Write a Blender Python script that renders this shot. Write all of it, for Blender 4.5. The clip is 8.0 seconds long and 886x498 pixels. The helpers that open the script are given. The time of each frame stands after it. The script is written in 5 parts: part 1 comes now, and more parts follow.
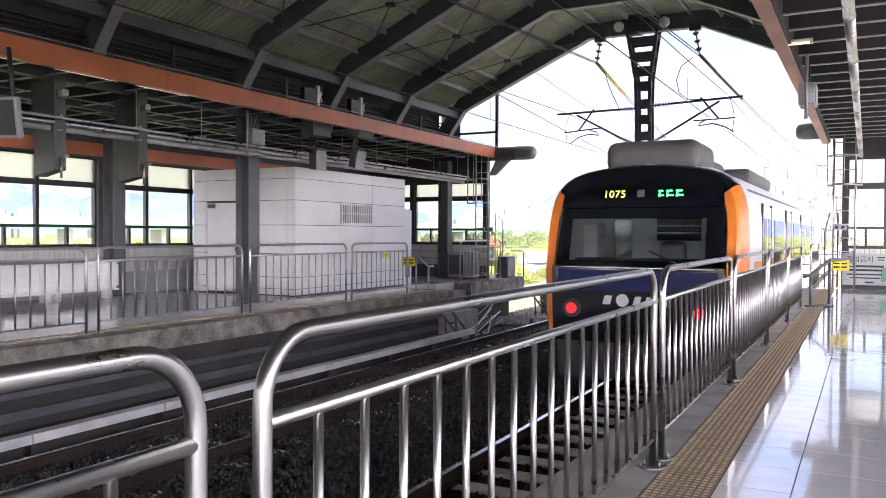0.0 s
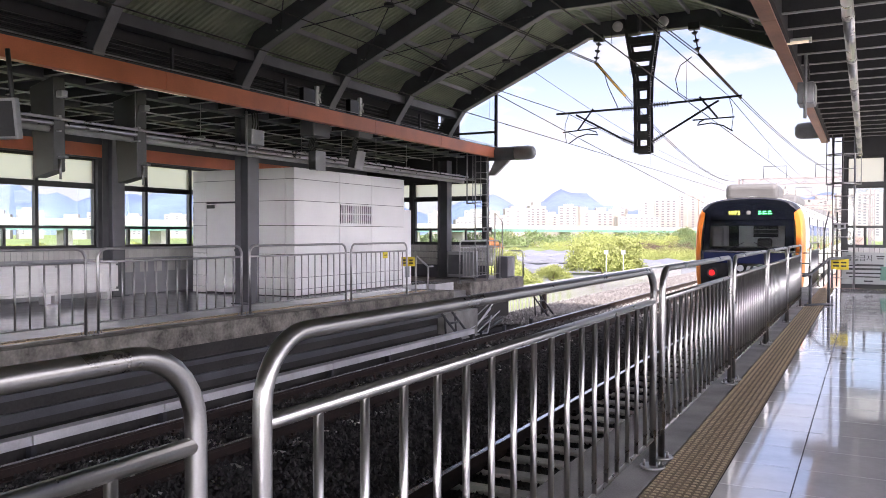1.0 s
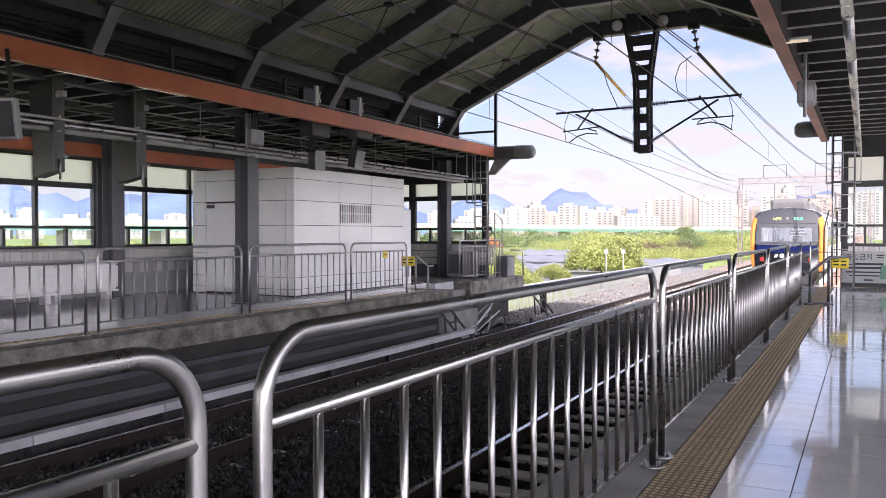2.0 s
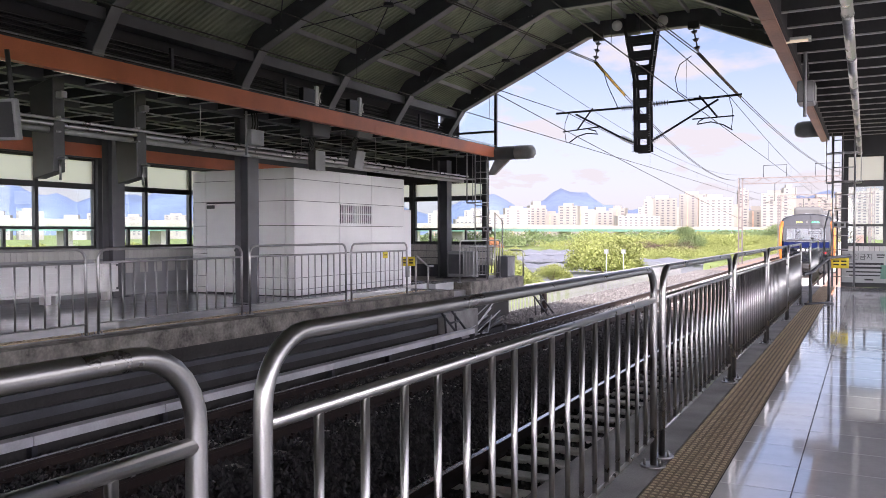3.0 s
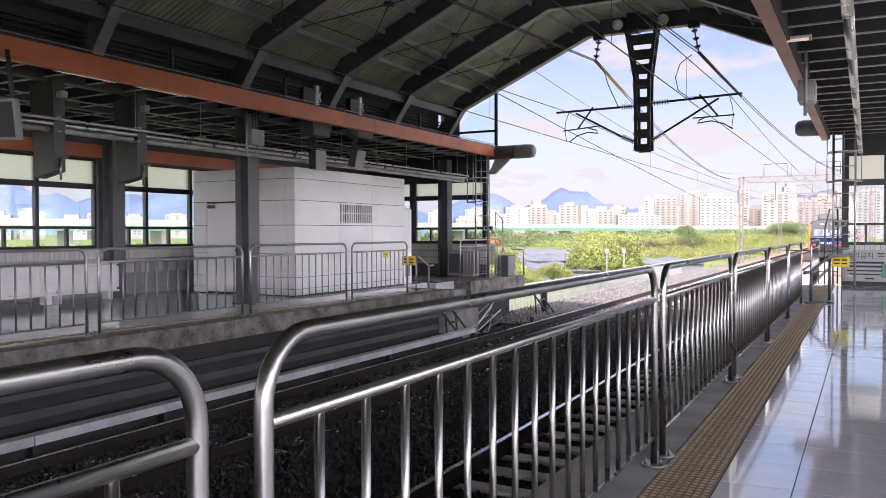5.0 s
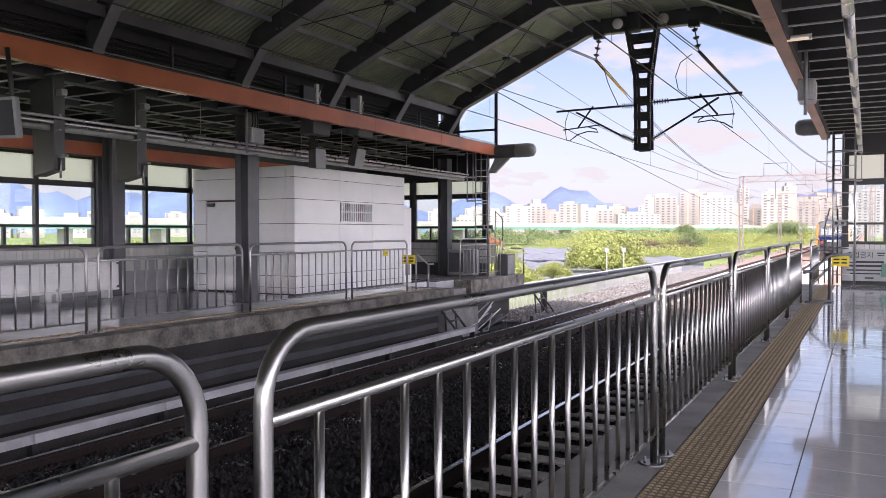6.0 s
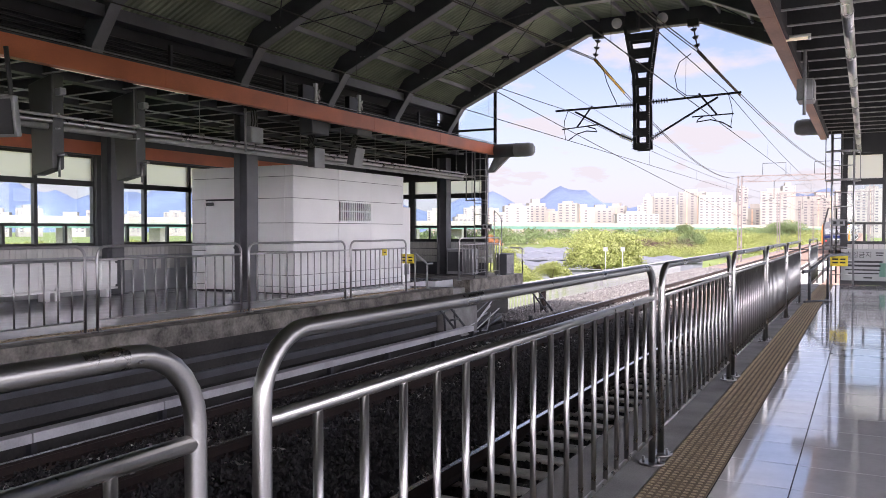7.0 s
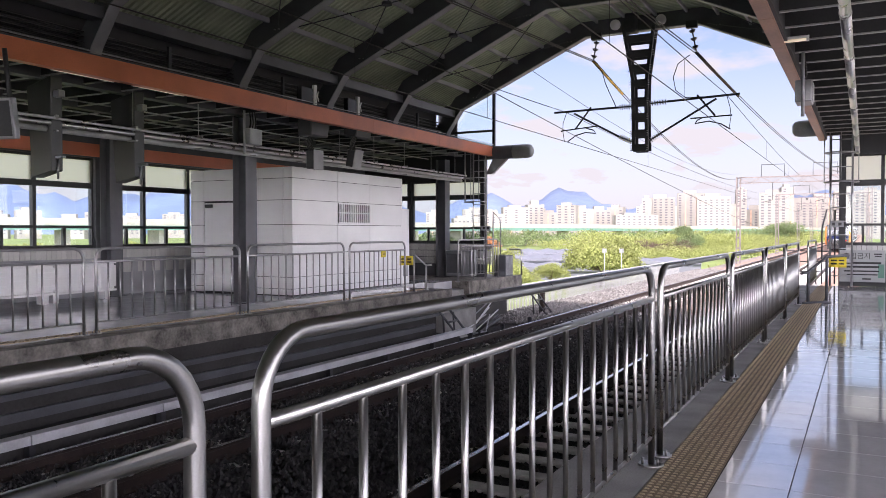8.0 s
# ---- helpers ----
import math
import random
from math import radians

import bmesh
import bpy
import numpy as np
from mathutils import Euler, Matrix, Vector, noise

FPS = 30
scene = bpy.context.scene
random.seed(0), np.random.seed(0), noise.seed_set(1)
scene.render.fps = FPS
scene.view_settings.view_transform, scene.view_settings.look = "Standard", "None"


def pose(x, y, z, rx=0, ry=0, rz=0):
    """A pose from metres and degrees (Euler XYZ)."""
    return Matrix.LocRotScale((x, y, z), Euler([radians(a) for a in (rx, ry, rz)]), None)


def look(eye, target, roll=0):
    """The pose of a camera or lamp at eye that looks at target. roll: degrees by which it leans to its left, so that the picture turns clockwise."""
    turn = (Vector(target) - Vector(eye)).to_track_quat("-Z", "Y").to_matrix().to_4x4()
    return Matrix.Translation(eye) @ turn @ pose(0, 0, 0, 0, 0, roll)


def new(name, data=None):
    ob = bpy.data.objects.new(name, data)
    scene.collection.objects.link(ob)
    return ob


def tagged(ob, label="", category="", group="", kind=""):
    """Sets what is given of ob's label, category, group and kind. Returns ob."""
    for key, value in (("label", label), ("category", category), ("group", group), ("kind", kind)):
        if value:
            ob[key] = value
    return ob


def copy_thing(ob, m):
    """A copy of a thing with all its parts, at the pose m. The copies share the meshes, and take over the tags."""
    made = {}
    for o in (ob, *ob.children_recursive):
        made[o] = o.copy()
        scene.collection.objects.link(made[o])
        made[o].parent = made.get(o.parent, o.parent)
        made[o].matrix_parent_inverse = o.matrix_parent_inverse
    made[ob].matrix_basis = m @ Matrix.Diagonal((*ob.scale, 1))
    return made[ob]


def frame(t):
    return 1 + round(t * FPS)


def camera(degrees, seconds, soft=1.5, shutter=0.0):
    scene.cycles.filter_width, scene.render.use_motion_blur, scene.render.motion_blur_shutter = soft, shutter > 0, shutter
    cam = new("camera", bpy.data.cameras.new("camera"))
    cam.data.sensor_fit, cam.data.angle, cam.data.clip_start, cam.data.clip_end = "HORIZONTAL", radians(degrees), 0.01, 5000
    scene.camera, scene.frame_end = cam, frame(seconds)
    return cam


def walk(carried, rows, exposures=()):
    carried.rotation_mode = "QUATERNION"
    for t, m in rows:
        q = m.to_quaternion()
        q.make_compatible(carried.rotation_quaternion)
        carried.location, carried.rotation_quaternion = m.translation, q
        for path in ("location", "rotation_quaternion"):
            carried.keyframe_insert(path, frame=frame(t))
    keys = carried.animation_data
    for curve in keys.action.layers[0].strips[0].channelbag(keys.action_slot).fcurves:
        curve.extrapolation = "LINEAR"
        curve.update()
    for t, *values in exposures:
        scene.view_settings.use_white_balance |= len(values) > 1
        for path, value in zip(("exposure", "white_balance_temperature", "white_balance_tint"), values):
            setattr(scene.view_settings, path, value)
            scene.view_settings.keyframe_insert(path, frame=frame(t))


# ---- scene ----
cam = camera(58.1, 8.0, soft=0.7, shutter=0.1)


def aim(yaw, pitch, roll):
    return pose(0, 0, 1.41, 90 + pitch, 0, yaw) @ pose(0, 0, 0, 0, 0, roll)


walk(cam, [
    (0.0, aim(28.026, -1.125, 0.255)),
    (0.5, aim(27.990, -1.100, 0.168)),
    (1.0, aim(27.991, -1.120, 0.098)),
    (1.5, aim(27.988, -1.165, 0.040)),
    (3.0, aim(27.995, -1.143, -0.057)),
    (3.5, aim(28.020, -1.140, -0.081)),
    (4.5, aim(28.031, -1.161, -0.134)),
    (6.0, aim(28.019, -1.276, -0.046)),
    (6.5, aim(27.992, -1.313, 0.010)),
    (7.0, aim(27.942, -1.322, 0.014)),
    (7.5, aim(27.904, -1.266, -0.050)),
    (8.0, aim(27.862, -1.203, -0.045)),
], exposures=[(0.0, 3.0, 6850, 22), (0.6, 2.65, 6800, 22), (1.0, 2.53, 6800, 22), (1.5, 2.4, 6750, 22), (3.0, 2.22, 6720, 22), (8.0, 2.22, 6720, 22)])

# ---- light ----
SUN_EL, SUN_AZ = 45, 146      # degrees; azimuth from north (+y) clockwise
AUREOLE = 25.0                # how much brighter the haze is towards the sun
world = bpy.data.worlds.new("world")
scene.world = world
world.use_nodes = True


def build_world():
    nt = world.node_tree
    nt.nodes.clear()
    out = nt.nodes.new("ShaderNodeOutputWorld")
    bg = nt.nodes.new("ShaderNodeBackground")
    sky = nt.nodes.new("ShaderNodeTexSky")
    sky.sky_type = 'NISHITA'
    sky.sun_disc = False
    sky.sun_elevation = radians(SUN_EL)
    sky.sun_rotation = radians(SUN_AZ)
    sky.air_density, sky.dust_density = 0.7, 0.2
    tc = nt.nodes.new("ShaderNodeTexCoord")
    sep = nt.nodes.new("ShaderNodeSeparateXYZ")
    nt.links.new(tc.outputs["Generated"], sep.inputs[0])
    # clouds: noise on the sky dome stretched flat near the horizon
    zc = nt.nodes.new("ShaderNodeMath"); zc.operation = 'MAXIMUM'; zc.inputs[1].default_value = 0.0
    nt.links.new(sep.outputs["Z"], zc.inputs[0])
    za = nt.nodes.new("ShaderNodeMath"); za.operation = 'ADD'; za.inputs[1].default_value = 0.22
    nt.links.new(zc.outputs[0], za.inputs[0])
    dv = nt.nodes.new("ShaderNodeVectorMath"); dv.operation = 'DIVIDE'
    nt.links.new(tc.outputs["Generated"], dv.inputs[0])
    cmb = nt.nodes.new("ShaderNodeCombineXYZ")
    for k in range(3):
        nt.links.new(za.outputs[0], cmb.inputs[k])
    nt.links.new(cmb.outputs[0], dv.inputs[1])
    nz = nt.nodes.new("ShaderNodeTexNoise")
    nz.inputs["Scale"].default_value = 2.8
    nz.inputs["Detail"].default_value = 8
    nz.inputs["Roughness"].default_value = 0.55
    nt.links.new(dv.outputs[0], nz.inputs["Vector"])
    ramp = nt.nodes.new("ShaderNodeValToRGB")
    ramp.color_ramp.elements[0].position, ramp.color_ramp.elements[0].color = 0.44, (0.12, 0.12, 0.12, 1)
    ramp.color_ramp.elements[1].position = 0.6
    nt.links.new(nz.outputs["Fac"], ramp.inputs["Fac"])
    mix = nt.nodes.new("ShaderNodeMix"); mix.data_type = 'RGBA'
    # thin haze closes in towards the horizon
    hz = nt.nodes.new("ShaderNodeMapRange")
    hz.inputs["From Min"].default_value, hz.inputs["From Max"].default_value = 0.02, 0.3
    hz.inputs["To Min"].default_value, hz.inputs["To Max"].default_value = 1.0, 0.0
    nt.links.new(zc.outputs[0], hz.inputs["Value"])
    top = nt.nodes.new("ShaderNodeMath"); top.operation = 'MAXIMUM'
    nt.links.new(ramp.outputs["Color"], top.inputs[0])
    nt.links.new(hz.outputs[0], top.inputs[1])
    nt.links.new(top.outputs[0], mix.inputs["Factor"])
    gain = nt.nodes.new("ShaderNodeMix"); gain.data_type = 'RGBA'; gain.blend_type = 'MULTIPLY'
    gain.inputs["Factor"].default_value = 1.0
    nt.links.new(sky.outputs["Color"], gain.inputs["A"])
    gain.inputs["B"].default_value = (0.68, 0.75, 0.85, 1)
    nt.links.new(gain.outputs["Result"], mix.inputs["A"])
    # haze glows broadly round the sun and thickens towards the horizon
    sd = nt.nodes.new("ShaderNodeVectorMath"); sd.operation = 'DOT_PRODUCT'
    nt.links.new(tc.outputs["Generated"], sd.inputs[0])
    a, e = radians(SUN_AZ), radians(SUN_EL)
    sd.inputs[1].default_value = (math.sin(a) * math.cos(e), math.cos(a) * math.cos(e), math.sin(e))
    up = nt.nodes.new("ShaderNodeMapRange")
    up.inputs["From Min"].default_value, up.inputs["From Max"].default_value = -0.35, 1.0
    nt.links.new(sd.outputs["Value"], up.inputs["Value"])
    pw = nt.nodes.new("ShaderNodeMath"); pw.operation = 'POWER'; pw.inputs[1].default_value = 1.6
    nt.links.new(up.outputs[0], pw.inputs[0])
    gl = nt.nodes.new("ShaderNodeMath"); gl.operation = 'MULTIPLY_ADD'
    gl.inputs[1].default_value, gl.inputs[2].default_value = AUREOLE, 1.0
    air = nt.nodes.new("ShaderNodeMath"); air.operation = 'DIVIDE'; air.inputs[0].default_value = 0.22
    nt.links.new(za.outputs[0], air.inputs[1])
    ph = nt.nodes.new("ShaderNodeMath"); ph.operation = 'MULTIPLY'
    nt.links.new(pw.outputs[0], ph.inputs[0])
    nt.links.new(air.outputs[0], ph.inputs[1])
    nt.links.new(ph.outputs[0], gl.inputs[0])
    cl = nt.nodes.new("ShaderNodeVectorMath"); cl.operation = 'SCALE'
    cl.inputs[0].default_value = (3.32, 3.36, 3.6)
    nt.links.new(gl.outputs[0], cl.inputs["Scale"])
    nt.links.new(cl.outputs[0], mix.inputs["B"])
    nt.links.new(mix.outputs["Result"], bg.inputs["Color"])
    bg.inputs["Strength"].default_value = 0.055
    nt.links.new(bg.outputs[0], out.inputs["Surface"])


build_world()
sun = new("sun", bpy.data.lights.new("sun", 'SUN'))
sun.data.energy, sun.data.angle, sun.data.color = 1.6, radians(0.6), (1.0, 0.96, 0.9)
_a, _e = radians(SUN_AZ), radians(SUN_EL)
sun.matrix_world = look((math.sin(_a) * math.cos(_e) * 50, math.cos(_a) * math.cos(_e) * 50, math.sin(_e) * 50), (0, 0, 0))


# ---- materials ----
def mat(name, col, rough=0.6, metal=0.0, scale=3.0, var=0.25, bump=0.15, fine=40.0, bump_scale=None, stretch=None, island=0.0, obj_random=0.0, spec=0.5, dark=None, coat=0.0):
    m = bpy.data.materials.new(name)
    m.use_nodes = True
    nt = m.node_tree
    b = nt.nodes["Principled BSDF"]
    b.inputs["Metallic"].default_value = metal
    b.inputs["Specular IOR Level"].default_value = spec
    b.inputs["Coat Weight"].default_value = coat
    b.inputs["Coat Roughness"].default_value = 0.08
    tc = nt.nodes.new("ShaderNodeTexCoord")
    src = tc.outputs["Object"]
    if stretch:
        mp = nt.nodes.new("ShaderNodeMapping")
        mp.inputs["Scale"].default_value = stretch
        nt.links.new(src, mp.inputs["Vector"])
        src = mp.outputs["Vector"]
    big = nt.nodes.new("ShaderNodeTexNoise")
    big.inputs["Scale"].default_value, big.inputs["Detail"].default_value = scale, 6
    sm = nt.nodes.new("ShaderNodeTexNoise")
    sm.inputs["Scale"].default_value, sm.inputs["Detail"].default_value = fine, 4
    nt.links.new(src, big.inputs["Vector"])
    nt.links.new(src, sm.inputs["Vector"])
    add = nt.nodes.new("ShaderNodeMath"); add.operation = 'MULTIPLY_ADD'
    nt.links.new(sm.outputs["Fac"], add.inputs[0])
    add.inputs[1].default_value = 0.4
    nt.links.new(big.outputs["Fac"], add.inputs[2])
    ramp = nt.nodes.new("ShaderNodeValToRGB")
    c0 = dark or tuple(c * (1 - var) for c in col)
    c1 = tuple(min(1, c * (1 + var * 0.8)) for c in col)
    ramp.color_ramp.elements[0].position, ramp.color_ramp.elements[0].color = 0.45, (*c0, 1)
    ramp.color_ramp.elements[1].position, ramp.color_ramp.elements[1].color = 0.95, (*c1, 1)
    nt.links.new(add.outputs[0], ramp.inputs["Fac"])
    colour = ramp.outputs["Color"]
    if island or obj_random:
        if island:
            g = nt.nodes.new("ShaderNodeNewGeometry"); rnd = g.outputs["Random Per Island"]; amt = island
        else:
            g = nt.nodes.new("ShaderNodeObjectInfo"); rnd = g.outputs["Random"]; amt = obj_random
        mr = nt.nodes.new("ShaderNodeMapRange")
        mr.inputs["To Min"].default_value, mr.inputs["To Max"].default_value = 1 - amt, 1 + amt
        nt.links.new(rnd, mr.inputs["Value"])
        vm = nt.nodes.new("ShaderNodeVectorMath"); vm.operation = 'SCALE'
        nt.links.new(colour, vm.inputs[0]); nt.links.new(mr.outputs[0], vm.inputs["Scale"])
        colour = vm.outputs[0]
    nt.links.new(colour, b.inputs["Base Color"])
    rr = nt.nodes.new("ShaderNodeMapRange")
    rr.inputs["To Min"].default_value, rr.inputs["To Max"].default_value = max(0.02, rough - 0.12 * min(1, rough * 3)), min(1, rough + 0.12 * min(1, rough * 3))
    nt.links.new(big.outputs["Fac"], rr.inputs["Value"])
    nt.links.new(rr.outputs[0], b.inputs["Roughness"])
    if bump:
        bp = nt.nodes.new("ShaderNodeBump")
        bp.inputs["Strength"].default_value = bump
        bp.inputs["Distance"].default_value = 0.01
        nt.links.new(sm.outputs["Fac"], bp.inputs["Height"])
        nt.links.new(bp.outputs[0], b.inputs["Normal"])
    return m


def glow(name, col, strength):
    m = bpy.data.materials.new(name)
    m.use_nodes = True
    b = m.node_tree.nodes["Principled BSDF"]
    b.inputs["Base Color"].default_value = (*col, 1)
    b.inputs["Emission Color"].default_value = (*col, 1)
    b.inputs["Emission Strength"].default_value = strength
    return m


def glass(name, col=(0.9, 0.97, 0.97), rough=0.0, trans=1.0, alpha=1.0):
    m = bpy.data.materials.new(name)
    m.use_nodes = True
    b = m.node_tree.nodes["Principled BSDF"]
    b.inputs["Base Color"].default_value = (*col, 1)
    b.inputs["Roughness"].default_value = rough
    b.inputs["Transmission Weight"].default_value = trans
    b.inputs["IOR"].default_value = 1.45
    b.inputs["Alpha"].default_value = alpha
    return m


M = {}
M["steel"] = mat("stainless_steel", (0.39, 0.385, 0.37), 0.3, 1.0, 6, 0.12, 0.03, 200, stretch=(1, 1, 1))
M["steel_pipe"] = mat("galvanised_pipe", (0.62, 0.62, 0.62), 0.3, 1.0, 6, 0.15, 0.03, 120)
M["steel_far"] = mat("brushed_steel", (0.4, 0.4, 0.4), 0.4, 1.0, 6, 0.15, 0.03, 120)
M["tile"] = mat("polished_floor_tile", (0.8, 0.8, 0.81), 0.05, 0, 5, 0.1, 0.006, 25, obj_random=0.05, spec=1.0, coat=0.8)
M["tile"].node_tree.nodes["Principled BSDF"].inputs["Coat IOR"].default_value = 1.85
M["tile_left"] = mat("grey_floor_tile", (0.66, 0.67, 0.69), 0.1, 0, 3, 0.12, 0.01, 60, spec=1.0)
M["joint"] = mat("dark_joint", (0.05, 0.05, 0.055), 0.9, 0, 10, 0.3, 0.2)
M["concrete_dark"] = mat("dark_platform_concrete", (0.27, 0.265, 0.255), 0.75, 0, 2.5, 0.4, 0.35, 90)
M["concrete"] = mat("weathered_concrete", (0.23, 0.215, 0.19), 0.9, 0, 3.4, 0.6, 0.6, 22, dark=(0.045, 0.04, 0.036))
M["tactile"] = mat("worn_tactile_steel", (0.5, 0.4, 0.27), 0.5, 0.15, 6, 0.35, 0.2, 120, dark=(0.2, 0.15, 0.09))
M["paint_dark"] = mat("dark_grey_paint", (0.09, 0.095, 0.105), 0.55, 0, 2, 0.3, 0.05, 60)
M["paint_mid"] = mat("mid_grey_paint", (0.34, 0.345, 0.36), 0.5, 0, 2, 0.2, 0.05, 60)
M["frame_grey"] = mat("portal_frame_paint", (0.34, 0.345, 0.36), 0.5, 0, 1.5, 0.25, 0.05, 60)
M["orange"] = mat("orange_fascia_paint", (0.72, 0.215, 0.11), 0.42, 0, 1.2, 0.22, 0.04, 60)
M["roof"] = mat("green_corrugated_sheet", (0.45, 0.52, 0.37), 0.55, 0, 1.5, 0.3, 0.05, 50)
M["gantry"] = mat("weathered_gantry_steel", (0.2, 0.17, 0.165), 0.6, 0.1, 3, 0.3, 0.05)
M["eaves"] = mat("eaves_beam_paint", (0.13, 0.133, 0.142), 0.5, 0, 1.5, 0.25, 0.05, 60)
M["notice"] = mat("notice_board_face", (0.36, 0.37, 0.37), 0.4, 0, 2, 0.12, 0.02)
M["purlin"] = mat("galvanised_purlin", (0.42, 0.42, 0.42), 0.5, 0.3, 3, 0.25, 0.05)
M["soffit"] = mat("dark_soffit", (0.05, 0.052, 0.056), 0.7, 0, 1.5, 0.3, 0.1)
M["white_panel"] = mat("white_wall_panel", (0.82, 0.82, 0.82), 0.42, 0, 1.1, 0.06, 0.02, 30, obj_random=0.03)
M["white_wall"] = mat("off_white_wall_tile", (0.55, 0.55, 0.52), 0.35, 0, 2, 0.15, 0.03, 30, obj_random=0.08)
M["window_frame"] = mat("dark_window_frame", (0.03, 0.032, 0.034), 0.4, 0, 3, 0.2, 0.02)
M["glass"] = glass("window_glass", (0.86, 0.95, 0.97))
# ballast: roof shade darkens the inside colours, sun and dust lighten the outside ones
M["ballast"] = mat("shaded_ballast_stone", (0.04, 0.037, 0.037), 0.7, 0, 6, 0.45, 0.6, 60, island=0.7)
M["ballast_grey"] = mat("grey_ballast_stone", (0.2, 0.19, 0.185), 0.85, 0, 6, 0.4, 0.6, 60, island=0.5)
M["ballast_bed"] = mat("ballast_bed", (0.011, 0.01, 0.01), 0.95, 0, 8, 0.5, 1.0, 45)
M["ballast_light"] = mat("dusty_sunlit_ballast", (0.36, 0.23, 0.18), 0.95, 0, 6, 0.3, 1.0, 30, island=0.35)
M["rail_head"] = mat("polished_rail_head", (0.62, 0.62, 0.62), 0.25, 1.0, 8, 0.1, 0.02)
M["rail_rust"] = mat("rusty_rail_web", (0.035, 0.022, 0.018), 0.8, 0.1, 9, 0.4, 0.3)
M["sleeper"] = mat("concrete_sleeper", (0.74, 0.72, 0.69), 0.9, 0, 5, 0.25, 0.4, 50, obj_random=0.12)
M["trough"] = mat("pale_cable_trough", (0.6, 0.6, 0.62), 0.7, 0, 2, 0.2, 0.2)
M["black"] = mat("black_plastic", (0.015, 0.015, 0.016), 0.4, 0, 4, 0.2, 0.02)
M["wire"] = mat("dark_wire", (0.06, 0.055, 0.05), 0.6, 0.3, 4, 0.2, 0.0)
M["mast"] = mat("dark_mast_steel", (0.05, 0.052, 0.058), 0.55, 0.2, 6, 0.3, 0.1)
M["insul"] = mat("grey_insulator", (0.12, 0.12, 0.125), 0.3, 0, 4, 0.2, 0.0)
M["yellow"] = mat("yellow_sign", (0.78, 0.62, 0.04), 0.5, 0, 3, 0.1, 0.02)
M["grey_box"] = mat("grey_steel_box", (0.3, 0.31, 0.32), 0.45, 0.1, 3, 0.2, 0.03)
M["train_black"] = mat("train_front_black", (0.004, 0.005, 0.009), 0.08, 0, 2, 0.2, 0.0, spec=1.0)
M["train_orange"] = mat("train_orange", (0.72, 0.2, 0.03), 0.3, 0, 1.2, 0.08, 0.0)
M["train_blue"] = mat("train_blue", (0.004, 0.01, 0.06), 0.3, 0, 1.2, 0.1, 0.0, spec=0.15)
M["train_white"] = mat("train_side", (0.68, 0.69, 0.7), 0.35, 0.2, 1.2, 0.06, 0.0)
M["train_roof"] = mat("train_roof", (0.6, 0.61, 0.62), 0.5, 0, 1.2, 0.1, 0.0)
M["train_grey"] = mat("roof_equipment_grey", (0.12, 0.12, 0.12), 0.55, 0, 2, 0.15, 0.03)
M["train_glass"] = mat("train_window", (0.02, 0.025, 0.03), 0.06, 0, 1, 0.1, 0.0)
M["train_under"] = mat("train_underframe", (0.03, 0.03, 0.032), 0.7, 0, 3, 0.3, 0.1)
M["cab_inner"] = mat("cab_interior", (0.72, 0.73, 0.72), 0.6, 0, 2, 0.1, 0.0)
M["cab_glass"] = glass("windscreen_glass", (0.78, 0.84, 0.87))
M["cab_glass"].node_tree.nodes["Principled BSDF"].inputs["IOR"].default_value = 1.9
M["led_yellow"] = glow("led_yellow", (0.85, 0.9, 0.15), 0.22)
M["led_green"] = glow("led_green", (0.05, 1.0, 0.3), 0.2)
M["tail_red"] = glow("tail_red", (1.0, 0.012, 0.012), 0.3)
M["leaf"] = mat("leaf_green", (0.25, 0.28, 0.085), 0.7, 0, 0.3, 0.35, 0.0, 8, island=0.3)
M["leaf_dark"] = mat("leaf_dark_green", (0.13, 0.18, 0.07), 0.7, 0, 0.3, 0.35, 0.0, 8, island=0.3)
M["leaf_red"] = mat("leaf_purple", (0.1, 0.06, 0.05), 0.6, 0, 1.0, 0.4, 0.0, 8, island=0.5)
M["leaf_rust"] = mat("leaf_rust", (0.35, 0.15, 0.06), 0.6, 0, 1.0, 0.4, 0.0, 8, island=0.5)
M["bark"] = mat("bark", (0.12, 0.09, 0.06), 0.9, 0, 4, 0.4, 0.5)
M["grass"] = mat("grass_field", (0.16, 0.21, 0.06), 0.9, 0, 0.05, 0.4, 0.3, 1.5)
M["apt"] = mat("apartment_paint", (0.29, 0.27, 0.25), 0.8, 0, 0.1, 0.1, 0.05, 1, obj_random=0.1)
M["apt_win"] = mat("apartment_window", (0.1, 0.095, 0.11), 0.3, 0, 1, 0.2, 0.0)
M["apt_trim"] = mat("apartment_trim", (0.5, 0.33, 0.25), 0.8, 0, 0.3, 0.2, 0.0)
# the blue is distance haze put into the ridge's base colour
M["mount"] = mat("haze_tinted_mountain", (0.11, 0.15, 0.25), 1.0, 0, 0.004, 0.25, 0.0, 0.03)
M["road"] = mat("viaduct_concrete", (0.36, 0.34, 0.29), 0.8, 0, 0.2, 0.15, 0.1, 3)
M["barrier"] = mat("green_noise_barrier", (0.12, 0.26, 0.2), 0.6, 0, 0.3, 0.2, 0.0, 5)
M["roof_grey"] = mat("grey_shed_roof", (0.17, 0.18, 0.215), 0.6, 0, 0.1, 0.2, 0.0, 2)
M["louver"] = mat("dark_louvre", (0.06, 0.06, 0.066), 0.6, 0, 2, 0.2, 0.05)
M["yellow_pole"] = mat("yellow_sleeve", (0.7, 0.4, 0.05), 0.5, 0, 4, 0.3, 0.05)
M["tube_glow"] = glow("fluorescent_tube", (1.0, 0.85, 0.65), 0.1)
